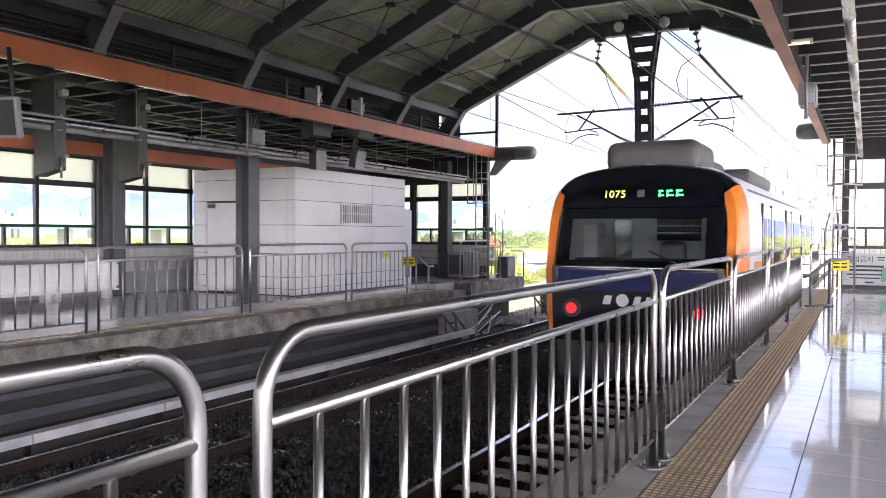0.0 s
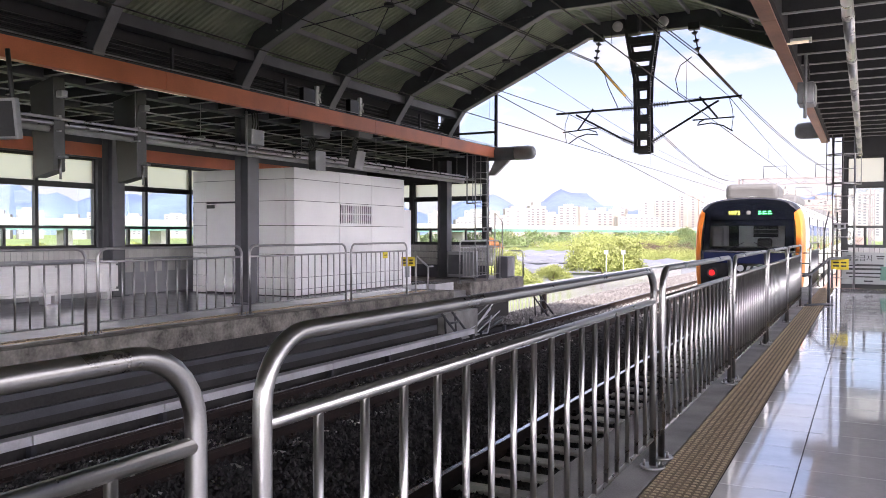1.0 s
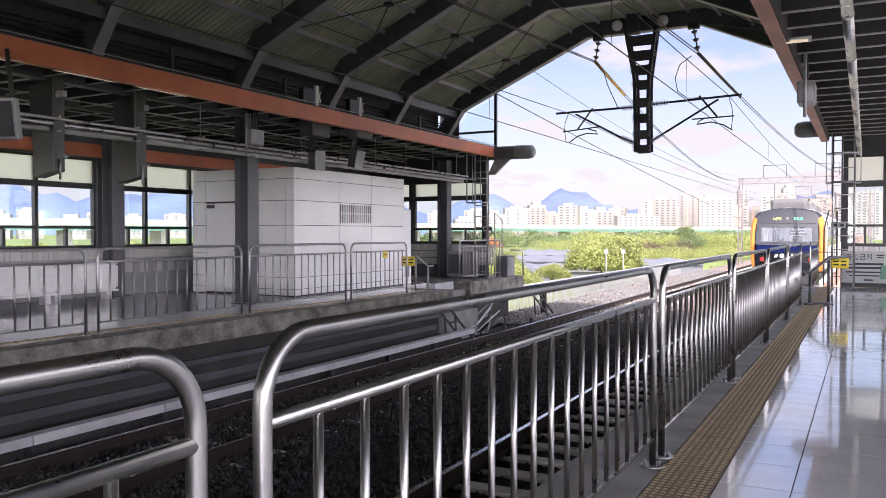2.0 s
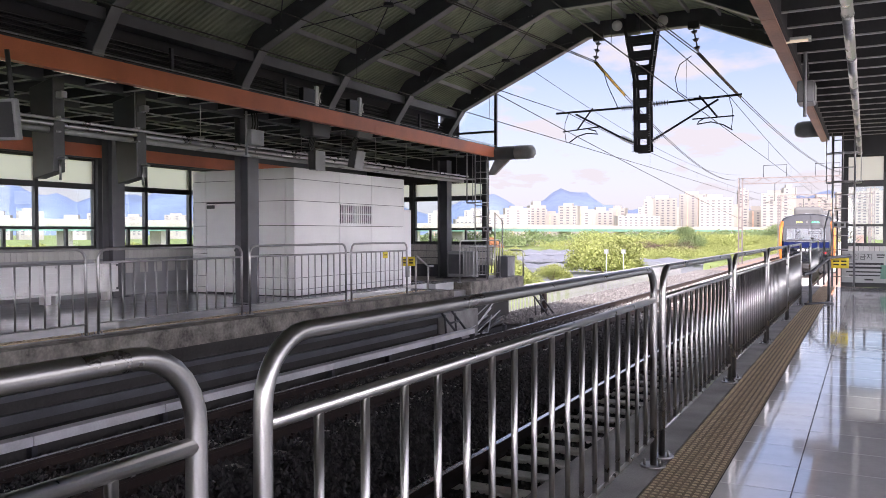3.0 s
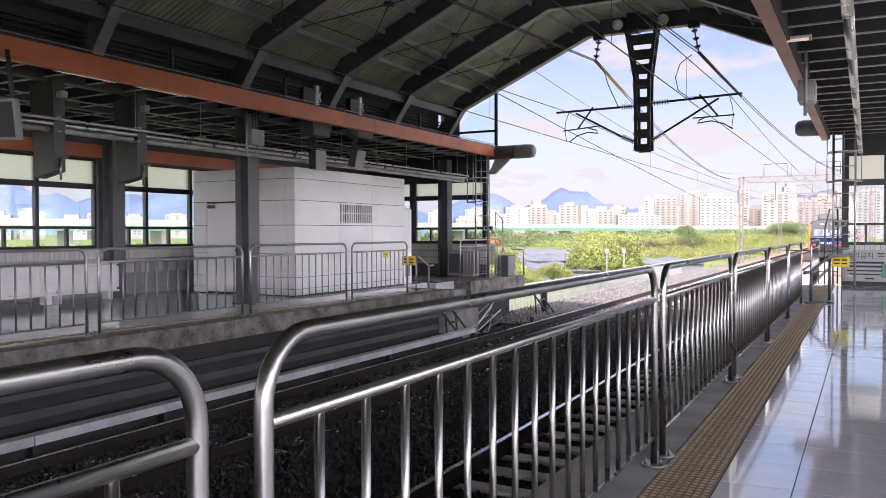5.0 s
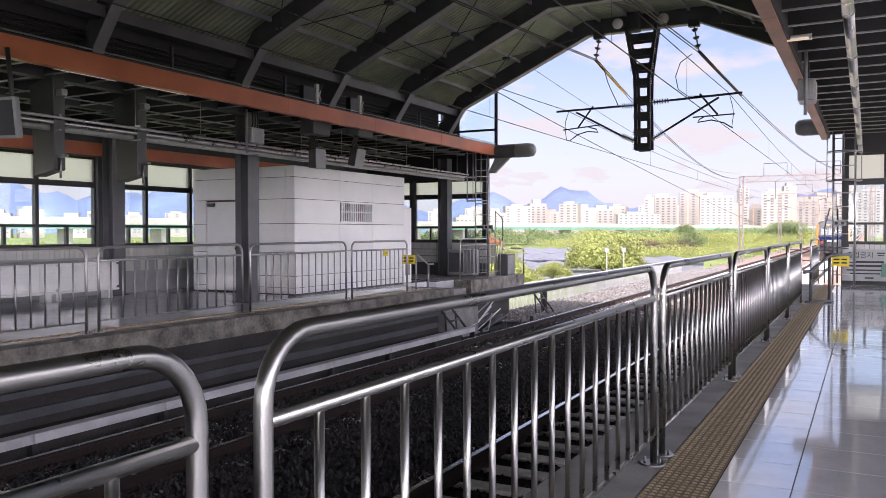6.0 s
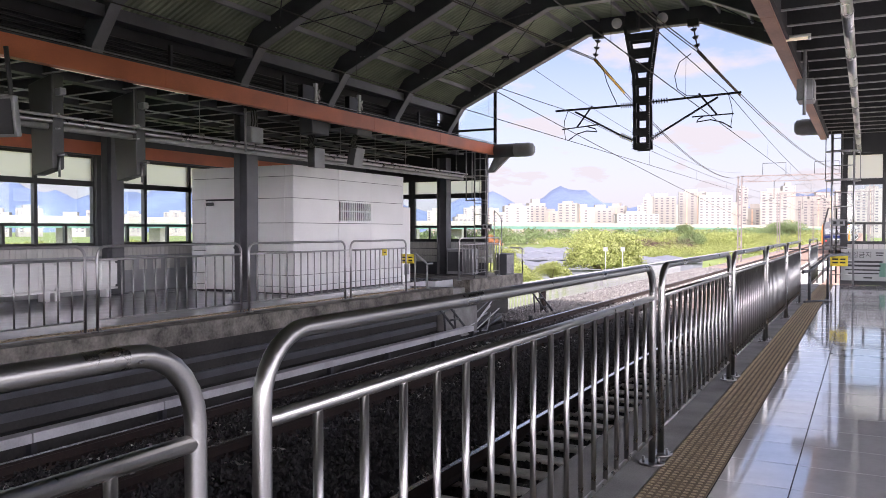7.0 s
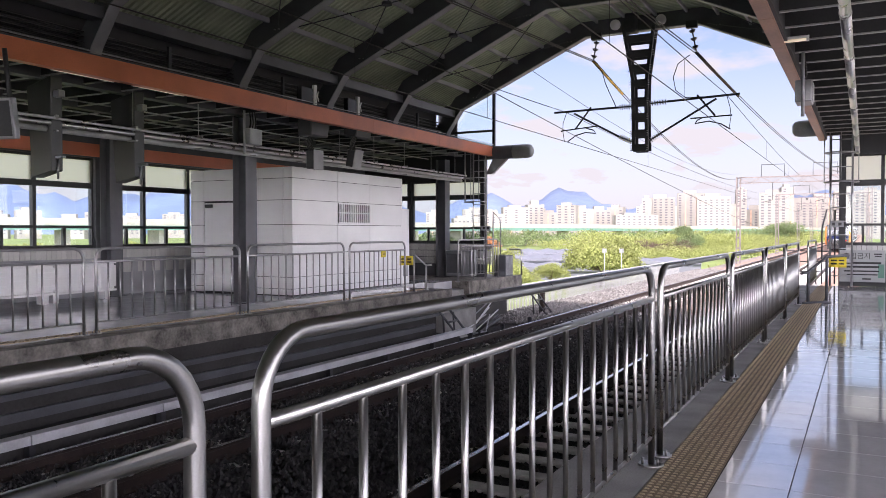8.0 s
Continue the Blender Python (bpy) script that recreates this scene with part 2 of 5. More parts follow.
M["orange_faded"] = mat("muted_fascia_paint", (0.42, 0.23, 0.16), 0.5, 0, 1.5, 0.3, 0.05)
# concrete below the platforms, with the recess shade put into its colour
M["wall_shadow"] = mat("shaded_platform_wall", (0.045, 0.043, 0.041), 0.85, 0, 1.2, 0.45, 0.4, 20)
M["sign_dark"] = mat("dark_signboard", (0.05, 0.053, 0.055), 0.4, 0, 2, 0.3, 0.03)
M["wall_dark"] = mat("dark_end_wall", (0.04, 0.041, 0.044), 0.6, 0, 2, 0.3, 0.05)
M["tactile_dark"] = mat("dark_tactile_base", (0.19, 0.145, 0.095), 0.7, 0, 8, 0.4, 0.2)
M["path"] = mat("pale_concrete_path", (0.24, 0.2, 0.18), 0.9, 0, 1.5, 0.25, 0.4, 12)
M["frost"] = glass("frosted_upper_pane", (0.9, 0.86, 0.72), 0.6)


# ---- mesh helpers ----
def bx(bm, x0, x1, y0, y1, z0, z1):
    v = [bm.verts.new((x, y, z)) for z in (z0, z1) for y in (y0, y1) for x in (x0, x1)]
    for f in ((0, 2, 3, 1), (4, 5, 7, 6), (0, 1, 5, 4), (2, 6, 7, 3), (0, 4, 6, 2), (1, 3, 7, 5)):
        bm.faces.new([v[i] for i in f])
    return v


def bevbox(x0, x1, y0, y1, z0, z1, b=0.01, seg=1):
    bm = bmesh.new()
    bx(bm, x0, x1, y0, y1, z0, z1)
    bmesh.ops.bevel(bm, geom=bm.edges[:], offset=b, segments=seg, profile=0.5, affect='EDGES')
    return bm


def prism(bm, prof, axis, a, c):
    """A polygon swept along an axis: prof in the two other axes, in order x, y, z."""
    def pt(p, t):
        if axis == 'x':
            return (t, p[0], p[1])
        if axis == 'y':
            return (p[0], t, p[1])
        return (p[0], p[1], t)
    lo = [bm.verts.new(pt(p, a)) for p in prof]
    hi = [bm.verts.new(pt(p, c)) for p in prof]
    n = len(prof)
    bm.faces.new(lo)
    bm.faces.new(hi[::-1])
    for i in range(n):
        bm.faces.new((lo[i], hi[i], hi[(i + 1) % n], lo[(i + 1) % n]))


def tube(bm, pts, r, n=10, cap=True):
    """A round bar along a line of points."""
    pts = [Vector(p) for p in pts]
    rings = []
    up = None
    for i, p in enumerate(pts):
        d = (pts[min(i + 1, len(pts) - 1)] - pts[max(i - 1, 0)]).normalized()
        if up is None:
            up = Vector((0, 0, 1)) if abs(d.z) < 0.9 else Vector((1, 0, 0))
        s = d.cross(up).normalized()
        up = s.cross(d).normalized()
        rr = r[i] if isinstance(r, (list, tuple)) else r
        rings.append([bm.verts.new(p + (s * math.cos(2 * math.pi * k / n) + up * math.sin(2 * math.pi * k / n)) * rr) for k in range(n)])
    for a, b in zip(rings, rings[1:]):
        for k in range(n):
            f = bm.faces.new((a[k], a[(k + 1) % n], b[(k + 1) % n], b[k]))
            f.smooth = True
    if cap:
        bm.faces.new(rings[0][::-1])
        bm.faces.new(rings[-1])


def arc(c, r, a0, a1, n, plane='yz'):
    """Points on an arc, degrees; plane gives which axes the cosine and sine run along."""
    out = []
    for i in range(n + 1):
        a = radians(a0 + (a1 - a0) * i / n)
        p = {'x': c[0], 'y': c[1], 'z': c[2]}
        p[plane[0]] += r * math.cos(a)
        p[plane[1]] += r * math.sin(a)
        out.append((p['x'], p['y'], p['z']))
    return out


def finish(bm, name, material):
    me = bpy.data.meshes.new(name)
    bmesh.ops.recalc_face_normals(bm, faces=bm.faces[:])
    bm.to_mesh(me)
    bm.free()
    for m in (material if isinstance(material, (list, tuple)) else [material]):
        me.materials.append(M[m])
    return me


def part(name, bm, material, parent=None, label=""):
    ob = new(name, finish(bm, name, material))
    ob.parent = parent
    return tagged(ob, label)


def thing(name, label, category, group="", kind="", at=(0, 0, 0)):
    ob = new(name)
    ob.empty_display_size = 0.2
    ob.location = at
    return tagged(ob, label, category, group, kind)


def solid(name, bm, material, label="", category="", kind="", group=""):
    return tagged(part(name, bm, material), label, category, group, kind)


def box(*a):
    bm = bmesh.new()
    bx(bm, *a)
    return bm

# ---- plan, in metres; y runs along the track, the platform is z = 0 ----
NEAR, FAR = -3.2, -7.55        # track centres
RAIL = -1.135                  # top of rail
BED = -1.33                    # top of ballast
EDGE_R, EDGE_L = -1.6, -9.05   # platform edges
GROUND = -6.0
END = 21.7                     # end of the station roof

# ---- platforms ----
def platforms():
    p = thing("platform_right", "polished grey tiled station platform with tactile strip", "platform", kind="structure")
    part("slab", box(EDGE_R + 0.06, 5.0, -30, 23.2, -2.2, -0.035), "concrete", p)
    part("edge_strip", box(EDGE_R, -1.075, -30, 23.2, -0.16, 0.0), "concrete_dark", p, "dark worn concrete edge strip")
    part("strip_bed", box(-1.07, -0.73, -30, 23.2, -0.03, -0.006), "joint", p)
    part("tile_bed", box(-0.73, 5.0, -30, 23.2, -0.03, -0.012), "joint", p)
    part("far_tiles", box(1.46, 5.0, -30, 23.2, -0.012, 0.0), "tile", p)
    q = thing("platform_left", "weathered concrete platform with grey tiled floor", "platform", kind="structure")
    part("slab", box(-15.2, EDGE_L - 0.36, -30, 17.6, -0.25, -0.02), "concrete", q)
    part("back_wall", box(-15.2, EDGE_L - 0.45, -30, 17.6, -2.2, -0.25), "wall_shadow", q, "recessed wall below the platform, darkened for its shade")
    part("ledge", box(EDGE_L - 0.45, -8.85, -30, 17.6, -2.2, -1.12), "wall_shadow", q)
    part("coping", box(EDGE_L - 0.36, EDGE_L, -30, 17.6, -0.3, 0.0), "concrete", q, "worn concrete coping")
    part("floor", box(-15.2, EDGE_L - 0.36, -30, 17.6, -0.02, 0.0), "tile_left", q)
    part("back_slab", box(-15.2, -10.9, 17.6, 19.5, -2.2, 0.0), "tile_left", q)
    part("well", box(-10.9, -9.3, 17.6, 19.5, -2.2, -0.62), "concrete_dark", q)
    part("step", box(-10.9, -10.3, 17.6, 19.5, -0.62, -0.31), "concrete_dark", q)
    part("notch", box(-15.2, -10.2, 19.5, 20.6, -0.7, -0.22), "concrete_dark", q, "dark broken edge beside the end block")
    part("landing", box(-15.2, -10.6, 19.5, 20.6, -0.22, -0.004), "tile_left", q)
    part("end_slab", box(-15.2, -10.05, 20.6, 24.6, -0.55, -0.004), "concrete", q, "pale stained concrete end block")
    part("end_wall", box(-15.2, -10.5, 19.5, 24.4, -2.2, -0.7), "wall_shadow", q, "wall below the end block, darkened for its shade")
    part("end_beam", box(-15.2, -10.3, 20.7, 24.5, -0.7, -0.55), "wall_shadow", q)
    return p, q


platform_right, platform_left = platforms()


# ---- tracks and ballast ----
def tracks():
    g = np.random.RandomState(3)
    solid("ballast_bed", box(-9.6, -1.5, -30, 26, -2.4, BED - 0.03), "ballast_bed", "crushed stone track bed, darkened for the roof's shade", "ballast", "structure")
    bm = bmesh.new()
    prism(bm, [(-11.2, -2.3), (-0.2, -2.3), (-1.4, BED - 0.03), (-9.7, BED - 0.03)], 'y', 26.01, 900)
    solid("ballast_bed_outside", bm, "ballast_light", "dusty ballast embankment outside the station, coloured as sunlit", "ballast", "structure")
    # loose stones: squashed little octahedra
    def stones(name, n, x0, x1, y0, y1, s0, s1, material, label):
        xs = g.uniform(x0, x1, n)
        ys = y0 + (y1 - y0) * g.uniform(0, 1, n) ** 1.25
        vs, fs = [], []
        base = np.array([(1, 0, 0), (-1, 0, 0), (0, 1, 0), (0, -1, 0), (0, 0, 1), (0, 0, -0.6)])
        tri = [(0, 2, 4), (2, 1, 4), (1, 3, 4), (3, 0, 4), (2, 0, 5), (1, 2, 5), (3, 1, 5), (0, 3, 5)]
        for i in range(n):
            s = g.uniform(s0, s1)
            a = g.uniform(0, 6.28)
            b = base * s * g.uniform(0.6, 1.2, (6, 3))
            c, d = math.cos(a), math.sin(a)
            t = g.uniform(-0.5, 0.5)
            rot = np.stack([b[:, 0] * c - b[:, 1] * d, b[:, 0] * d + b[:, 1] * c, b[:, 2] + t * b[:, 0]], 1)
            z = BED - 0.03 + g.uniform(-0.01, 0.035) + (0.04 if xs[i] < -4.0 else -0.03)
            k = len(vs)
            vs.extend((rot + (xs[i], ys[i], z)).tolist())
            fs.extend([(k + p, k + q, k + r) for p, q, r in tri])
        me = bpy.data.meshes.new(name)
        me.from_pydata(vs, [], fs)
        me.materials.append(M[material])
        tagged(new(name, me), label, "ballast", kind="stuff")
    stones("ballast_stones", 52000, -8.9, -1.7, 3.0, 26, 0.022, 0.05, "ballast", "dark loose crushed stones between the rails")
    stones("ballast_stones", 12000, -10.8, -8.3, 22, 60, 0.03, 0.06, "ballast_grey", "grey loose stones beside the far track")
    stones("ballast_stones", 7000, -8.2, -4.2, 24, 44, 0.025, 0.05, "ballast_grey", "grey loose stones on the far track outside the roof")
    # rails
    for tx in (NEAR, FAR):
        t = thing("railway_track", "steel rails on concrete sleepers in ballast", "track", "railway tracks", kind="structure")
        for s in (-1, 1):
            x = tx + s * 0.752
            bm = bmesh.new()
            prism(bm, [(x - 0.07, BED + 0.02), (x + 0.07, BED + 0.02), (x + 0.07, BED + 0.035), (x + 0.014, BED + 0.06), (x + 0.014, RAIL - 0.045), (x + 0.034, RAIL - 0.035), (x + 0.034, RAIL - 0.006),
                       (x - 0.034, RAIL - 0.006), (x - 0.034, RAIL - 0.035), (x - 0.014, RAIL - 0.045), (x - 0.014, BED + 0.06), (x - 0.07, BED + 0.035)], 'y', -30, 700)
            r = part("rail", bm, "rail_rust", t)
            bm = bmesh.new()
            bx(bm, x - 0.032, x + 0.032, -30, 700, RAIL - 0.006, RAIL)
            part("rail_head", bm, "rail_head", r, "shiny worn running surface")
        bm = bmesh.new()
        prism(bm, [(-1.2, BED - 0.15), (1.2, BED - 0.15), (1.18, BED + 0.018), (-1.18, BED + 0.018)], 'y', -0.11, 0.11)
        bmesh.ops.bevel(bm, geom=bm.edges[:], offset=0.012, segments=1, affect='EDGES')
        me = finish(bm, "sleeper", "sleeper")
        bm = bmesh.new()
        for s in (-0.11, 0.11):
            bx(bm, s - 0.03, s + 0.03, -0.05, 0.05, 0, 0.05)
            bx(bm, s - 0.02, s + 0.02, -0.02, 0.02, 0.05, 0.085)
        clip = finish(bm, "rail_clip", "rail_rust")
        k = 0
        y = 2.15
        while y < 82:
            o = new("sleeper", me)
            o.parent, o.location = t, (tx, y, 0)
            if y < 32:
                for s in (-1, 1):
                    c = new("rail_clip", clip)
                    c.parent, c.location = o, (s * 0.752, 0, BED + 0.015)
            y += 0.62
            k += 1


tracks()


def troughs():
    t = thing("cable_trough", "narrow pale cable trough along the track", "cable trough", kind="structure")
    for i in range(24):
        part("trough_length", box(-8.84, -8.66, -29.99 + i * 2.0, -28.01 + i * 2.0, -1.1, -0.985), "trough", t)
    for i in range(22):
        part("bracket", box(-8.8, -8.7, -20 + i * 2.0, -19.92 + i * 2.0, BED - 0.1, -1.1), "mast", t)
    t = thing("wall_conduit", "dark conduit along the platform wall", "conduit", kind="structure")
    bm = bmesh.new()
    bx(bm, EDGE_L - 0.3, EDGE_L - 0.22, -30, 17.4, -0.66, -0.58)
    part("upper_conduit", bm, "paint_dark", t)
    bm = bmesh.new()
    bx(bm, EDGE_L - 0.44, EDGE_L - 0.36, -30, 17.4, -0.98, -0.86)
    part("lower_conduit", bm, "paint_dark", t)


troughs()


# ---- railings ----
def railing(x, y0, y1, label, group, r=0.0162, steel="steel", h=1.19, bars=True, gap=0.13, n=20, base=True):
    """A round-cornered tube railing panel along y."""
    t = thing("railing", label, "railing", group, at=(x, (y0 + y1) / 2, 0))
    L = (y1 - y0) / 2
    rb = 0.15
    pts = [(0, -L, 0.0), (0, -L, h - rb - 0.2), (0, -L, h - rb)] + arc((0, -L + rb, h - rb), rb, 180, 90, 7)[1:] + arc((0, L - rb, h - rb), rb, 90, 0, 7) + [(0, L, h - rb - 0.2), (0, L, 0)]
    bm = bmesh.new()
    tube(bm, pts, r * 1.3, 16)
    part("top_rail", bm, steel, t)
    bm = bmesh.new()
    tube(bm, [(0, -L, h - 0.185), (0, L, h - 0.185)], r * 1.08, 14)
    part("upper_bar", bm, steel, t)
    bm = bmesh.new()
    tube(bm, [(0, -L, 0.17), (0, L, 0.17)], r * 0.7, 10)
    part("lower_bar", bm, steel, t)
    bm = bmesh.new()
    tube(bm, [(0, 0, 0.17), (0, 0, h - 0.185)], r * 0.76, 12)
    me = finish(bm, "baluster", steel)
    for i in range(n):
        o = new("baluster", me)
        o.parent, o.location = t, (0, -L + (2 * L) * (i + 1) / (n + 1), 0)
    if base:
        bm = bmesh.new()
        tube(bm, [(0, 0, 0.0), (0, 0, 0.012)], 0.075, 18)
        plate = finish(bm, "base_plate", steel)
        bm = bmesh.new()
        tube(bm, [(0, 0, 0.01), (0, 0, 0.05)], 0.009, 6)
        bolt = finish(bm, "bolt", steel)
        for s in (-1, 1):
            o = new("base_plate", plate)
            o.parent, o.location = t, (0, s * L, 0)
            for dx, dy in ((-0.045, -0.03), (0.045, -0.03), (0.0, 0.055)):
                b = new("bolt", bolt)
                b.parent, b.location = o, (dx, dy, 0)
    return t


def railings():
    for y0, y1, n in ((-2.4, 1.12, 17), (1.31, 4.83, 17), (5.06, 7.88, 14), (8.12, 10.85, 14), (11.08, 13.82, 14), (14.05, 16.9, 14)):
        railing(-1.13, y0, y1, "brushed stainless steel railing panel beside the tactile strip", "railings on the tiled platform", n=n)
    for k in range(-1, 3):
        y = 7.42 + 3.08 * k
        railing(-9.42, y + 0.1, y + (2.98 if k < 2 else 2.35), "brushed stainless steel railing panel on the far platform", "railings on the far platform", steel="steel_far", n=13 if k < 2 else 11)


railings()


# ---- roof over the tracks ----
CX = -5.4
SOFFIT = [(-11.45, 3.9), (-11.25, 4.46), (-10.8, 5.1), (-6.92, 6.84), (-3.88, 6.84), (0.0, 5.1), (0.45, 4.46), (0.65, 3.9)]
FRAMES = [-27.5, -24.0, -20.5, -17.0, -13.5, -10.0, -6.5, -3.5, -0.5, 2.5, 5.5, 9.05, 12.6, 15.6, 18.6, END]


def offset(poly, d):
    out = []
    for i, p in enumerate(poly):
        a, b = Vector(poly[max(i - 1, 0)]), Vector(poly[min(i + 1, len(poly) - 1)])
        t = (b - a).normalized()
        out.append((p[0] - t.y * d, p[1] + t.x * d))
    return out


def strip(bm, lo, hi, y0, y1):
    for i in range(len(lo) - 1):
        prism(bm, [lo[i], lo[i + 1], hi[i + 1], hi[i]], 'y', y0, y1)


def roof():
    f = thing("portal_frame", "dark grey steel portal frame of the station roof", "roof frame", "portal frames", kind="structure")
    bm = bmesh.new()
    strip(bm, offset(SOFFIT, 0.02), offset(SOFFIT, 0.45), -0.05, 0.05)
    part("web", bm, "paint_dark", f)
    bm = bmesh.new()
    strip(bm, SOFFIT, offset(SOFFIT, 0.02), -0.11, 0.11)
    # flange is coloured paler than the web to show the light on it
    part("flange", bm, "frame_grey", f, "lower flange, paler grey for the light on it")
    bm = bmesh.new()
    for x, z in ((-10.35, 5.3), (-7.4, 6.63), (-3.4, 6.63), (-0.45, 5.3)):
        for s in (-0.05, 0.05):
            tube(bm, [(x + s, 0.06, z + 0.14), (x + s, -0.09, z + 0.14)], 0.014, 6)
    tagged(part("bolts", bm, "purlin", f), kind="stuff")
    f.location.y = FRAMES[0]
    for y in FRAMES[1:]:
        copy_thing(f, pose(0, y, 0))
    # corrugated sheets: waves run down the slope
    top = offset(SOFFIT, 0.47)
    def sheet(a, b, name):
        bm = bmesh.new()
        y, ys = -29.9, []
        while y < END + 0.4:
            ys += [(y, 0.0), (y + 0.05, 0.0), (y + 0.07, 0.035), (y + 0.12, 0.035)]
            y += 0.14
        a, b = Vector(a), Vector(b)
        t = (b - a).normalized()
        nrm = Vector((-t.y, t.x))
        va = [bm.verts.new((a.x + nrm.x * h, q, a.y + nrm.y * h)) for q, h in ys]
        vb = [bm.verts.new((b.x + nrm.x * h, q, b.y + nrm.y * h)) for q, h in ys]
        vc = [bm.verts.new((a.x + nrm.x * 0.12, q, a.y + nrm.y * 0.12)) for q, h in ys]
        vd = [bm.verts.new((b.x + nrm.x * 0.12, q, b.y + nrm.y * 0.12)) for q, h in ys]
        for i in range(len(ys) - 1):
            bm.faces.new((va[i], va[i + 1], vb[i + 1], vb[i]))
            bm.faces.new((vc[i], vd[i], vd[i + 1], vc[i + 1]))
        solid(name, bm, "roof", "green corrugated metal roof sheet", "roof", "structure")
    def beyond(a, b):
        a, b = Vector(a), Vector(b)
        return a - (b - a).normalized() * 0.85
    sheet(beyond(top[2], top[3]), top[3], "roof_slope_1")
    sheet(top[3], top[4], "roof_top")
    sheet(top[4], beyond(top[5], top[4]), "roof_slope_2")
    # purlins along the roof
    def purlin(x, z):
        bm = bmesh.new()
        bx(bm, x - 0.028, x + 0.028, -29.5, END, z + 0.02, z + 0.12)
        solid("roof_purlin", bm, "frame_grey", "grey steel purlin under the roof sheet", "purlin", "structure", "roof purlins")
    up = offset(SOFFIT, 0.36)
    for i, n in ((2, 5), (3, 4), (4, 5)):
        for k in range(n):
            q = Vector(up[i]).lerp(Vector(up[i + 1]), (k + 0.5) / n)
            purlin(q.x, q.y - 0.02)
    # louvred upper walls with a grey rail on top
    for side in (1, -1):
        X = lambda v: CX + side * (v - CX)
        w = thing("upper_wall_%d" % (1 if side == 1 else 2), "dark louvred wall between the portal frames", "louvre wall", kind="structure")
        ys = FRAMES
        part("backing", box(min(X(-11.75), X(-11.7)), max(X(-11.75), X(-11.7)), -29.5, END, 3.9, 5.4), "louver", w)
        a, b = sorted((X(-11.3), X(-11.02)))
        part("head_beam", box(a, b, -29.5, END, 4.9, 5.1), "eaves", w, "grey painted eaves beam")
        a, b = sorted((X(-11.75), X(-11.1)))
        part("end_return", box(a, b, END + 0.23, END + 0.27, 3.9, 5.3), "louver", w)
        z = 4.0
        a, b = sorted((X(-11.66), X(-11.5)))
        while z < 4.84:
            bm = bmesh.new()
            prism(bm, [(a, z), (b, z - 0.03), (b, z - 0.015), (a, z + 0.045)] if side == 1 else [(b, z), (a, z - 0.03), (a, z - 0.015), (b, z + 0.045)], 'y', -29.5, END)
            part("louvre", bm, "louver", w)
            z += 0.085
        for y0, y1 in zip(ys, ys[1:]):
            ym = (y0 + y1) / 2
            a, b = sorted((X(-11.52), X(-11.46)))
            part("louvre_post", box(a, b, ym - 0.03, ym + 0.03, 3.9, 4.86), "paint_dark", w)


roof()


# ---- low canopies over the platforms ----
def canopy(side):
    X = lambda v: CX + side * (v - CX)
    n = "1" if side == 1 else "2"
    def bb(x0, x1, *r):
        a, b = sorted((X(x0), X(x1)))
        return box(a, b, *r)
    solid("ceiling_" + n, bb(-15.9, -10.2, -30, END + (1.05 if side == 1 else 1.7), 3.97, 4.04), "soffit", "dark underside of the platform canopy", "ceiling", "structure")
    c = thing("fascia_" + n, "orange painted steel fascia beam along the canopy edge", "fascia", kind="structure")
    yy = [-30, -20, -13, -10, -7, -4.0, -1, 2.0, 4.0, 6.2, 9.1, 12.1, 15.15, 18.3, END + 0.2]
    for y0, y1 in zip(yy, yy[1:]):
        bm = bmesh.new()
        bx(bm, *sorted((X(-9.93), X(-9.78))), y0 + 0.004, y1 - 0.004, 3.66, 3.69)
        bx(bm, *sorted((X(-9.81), X(-9.78))), y0 + 0.004, y1 - 0.004, 3.69, 3.95)
        part("fascia_panel", bm, "orange" if side == 1 else "orange_faded", c)
    part("drip_strip", bb(-9.84, -9.76, -30, END + 0.2, 3.95, 3.965), "paint_dark", c)
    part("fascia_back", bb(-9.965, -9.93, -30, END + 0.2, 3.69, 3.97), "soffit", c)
    part("rail", bb(-9.81, -9.79, -30, END + 0.1, 4.0, 4.015), "paint_mid", c)
    k = 0
    y = -14.6
    while y < END:
        # shade is put into the dark joist colour, light into the pale flange colour
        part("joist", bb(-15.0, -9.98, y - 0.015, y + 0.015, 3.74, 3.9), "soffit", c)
        part("lit_joist_flange", bb(-15.0, -9.98, y - 0.026, y + 0.026, 3.725, 3.74), "purlin", c)
        y += 0.72
    for x in ((-10.9, -12.9) if side == 1 else (-12.9,)):
        part("beam", bb(x - 0.1, x + 0.1, -30, END, 3.7, 4.0), "paint_dark", c)
    PZ, GH = (0.0, 3.78) if side == 1 else (-0.62, 3.98)
    # gutter pipe stub at the end
    t = thing("gutter_pipe", "dark round gutter pipe with a pale end at the canopy corner", "gutter", "gutter pipes")
    bm = bmesh.new()
    tube(bm, [(X(-10.1), END + 0.1, GH), (X(-9.0) - PZ, END + 0.1, GH)], 0.2, 20)
    part("pipe", bm, "paint_dark", t)
    bm = bmesh.new()
    tube(bm, [(X(-9.15) - PZ, END + 0.1, GH), (X(-8.75) - PZ, END + 0.1, GH), (X(-8.62) - PZ, END + 0.1, GH), (X(-8.56) - PZ, END + 0.1, GH)], [0.205, 0.205, 0.18, 0.1], 20)
    part("end_cap", bm, "grey_box", t, "pale rounded end cap")
    if side == -1:
        return c
    bm = bmesh.new()
    prism(bm, [(X(-10.05), 3.15), (X(-9.85), 3.15), (X(-9.35), 3.6), (X(-9.8), 3.66)], 'y', END + 0.08, END + 0.2)
    part("bracket", bm, "grey_box", t, "pale angled bracket")
    return c


canopy(1)
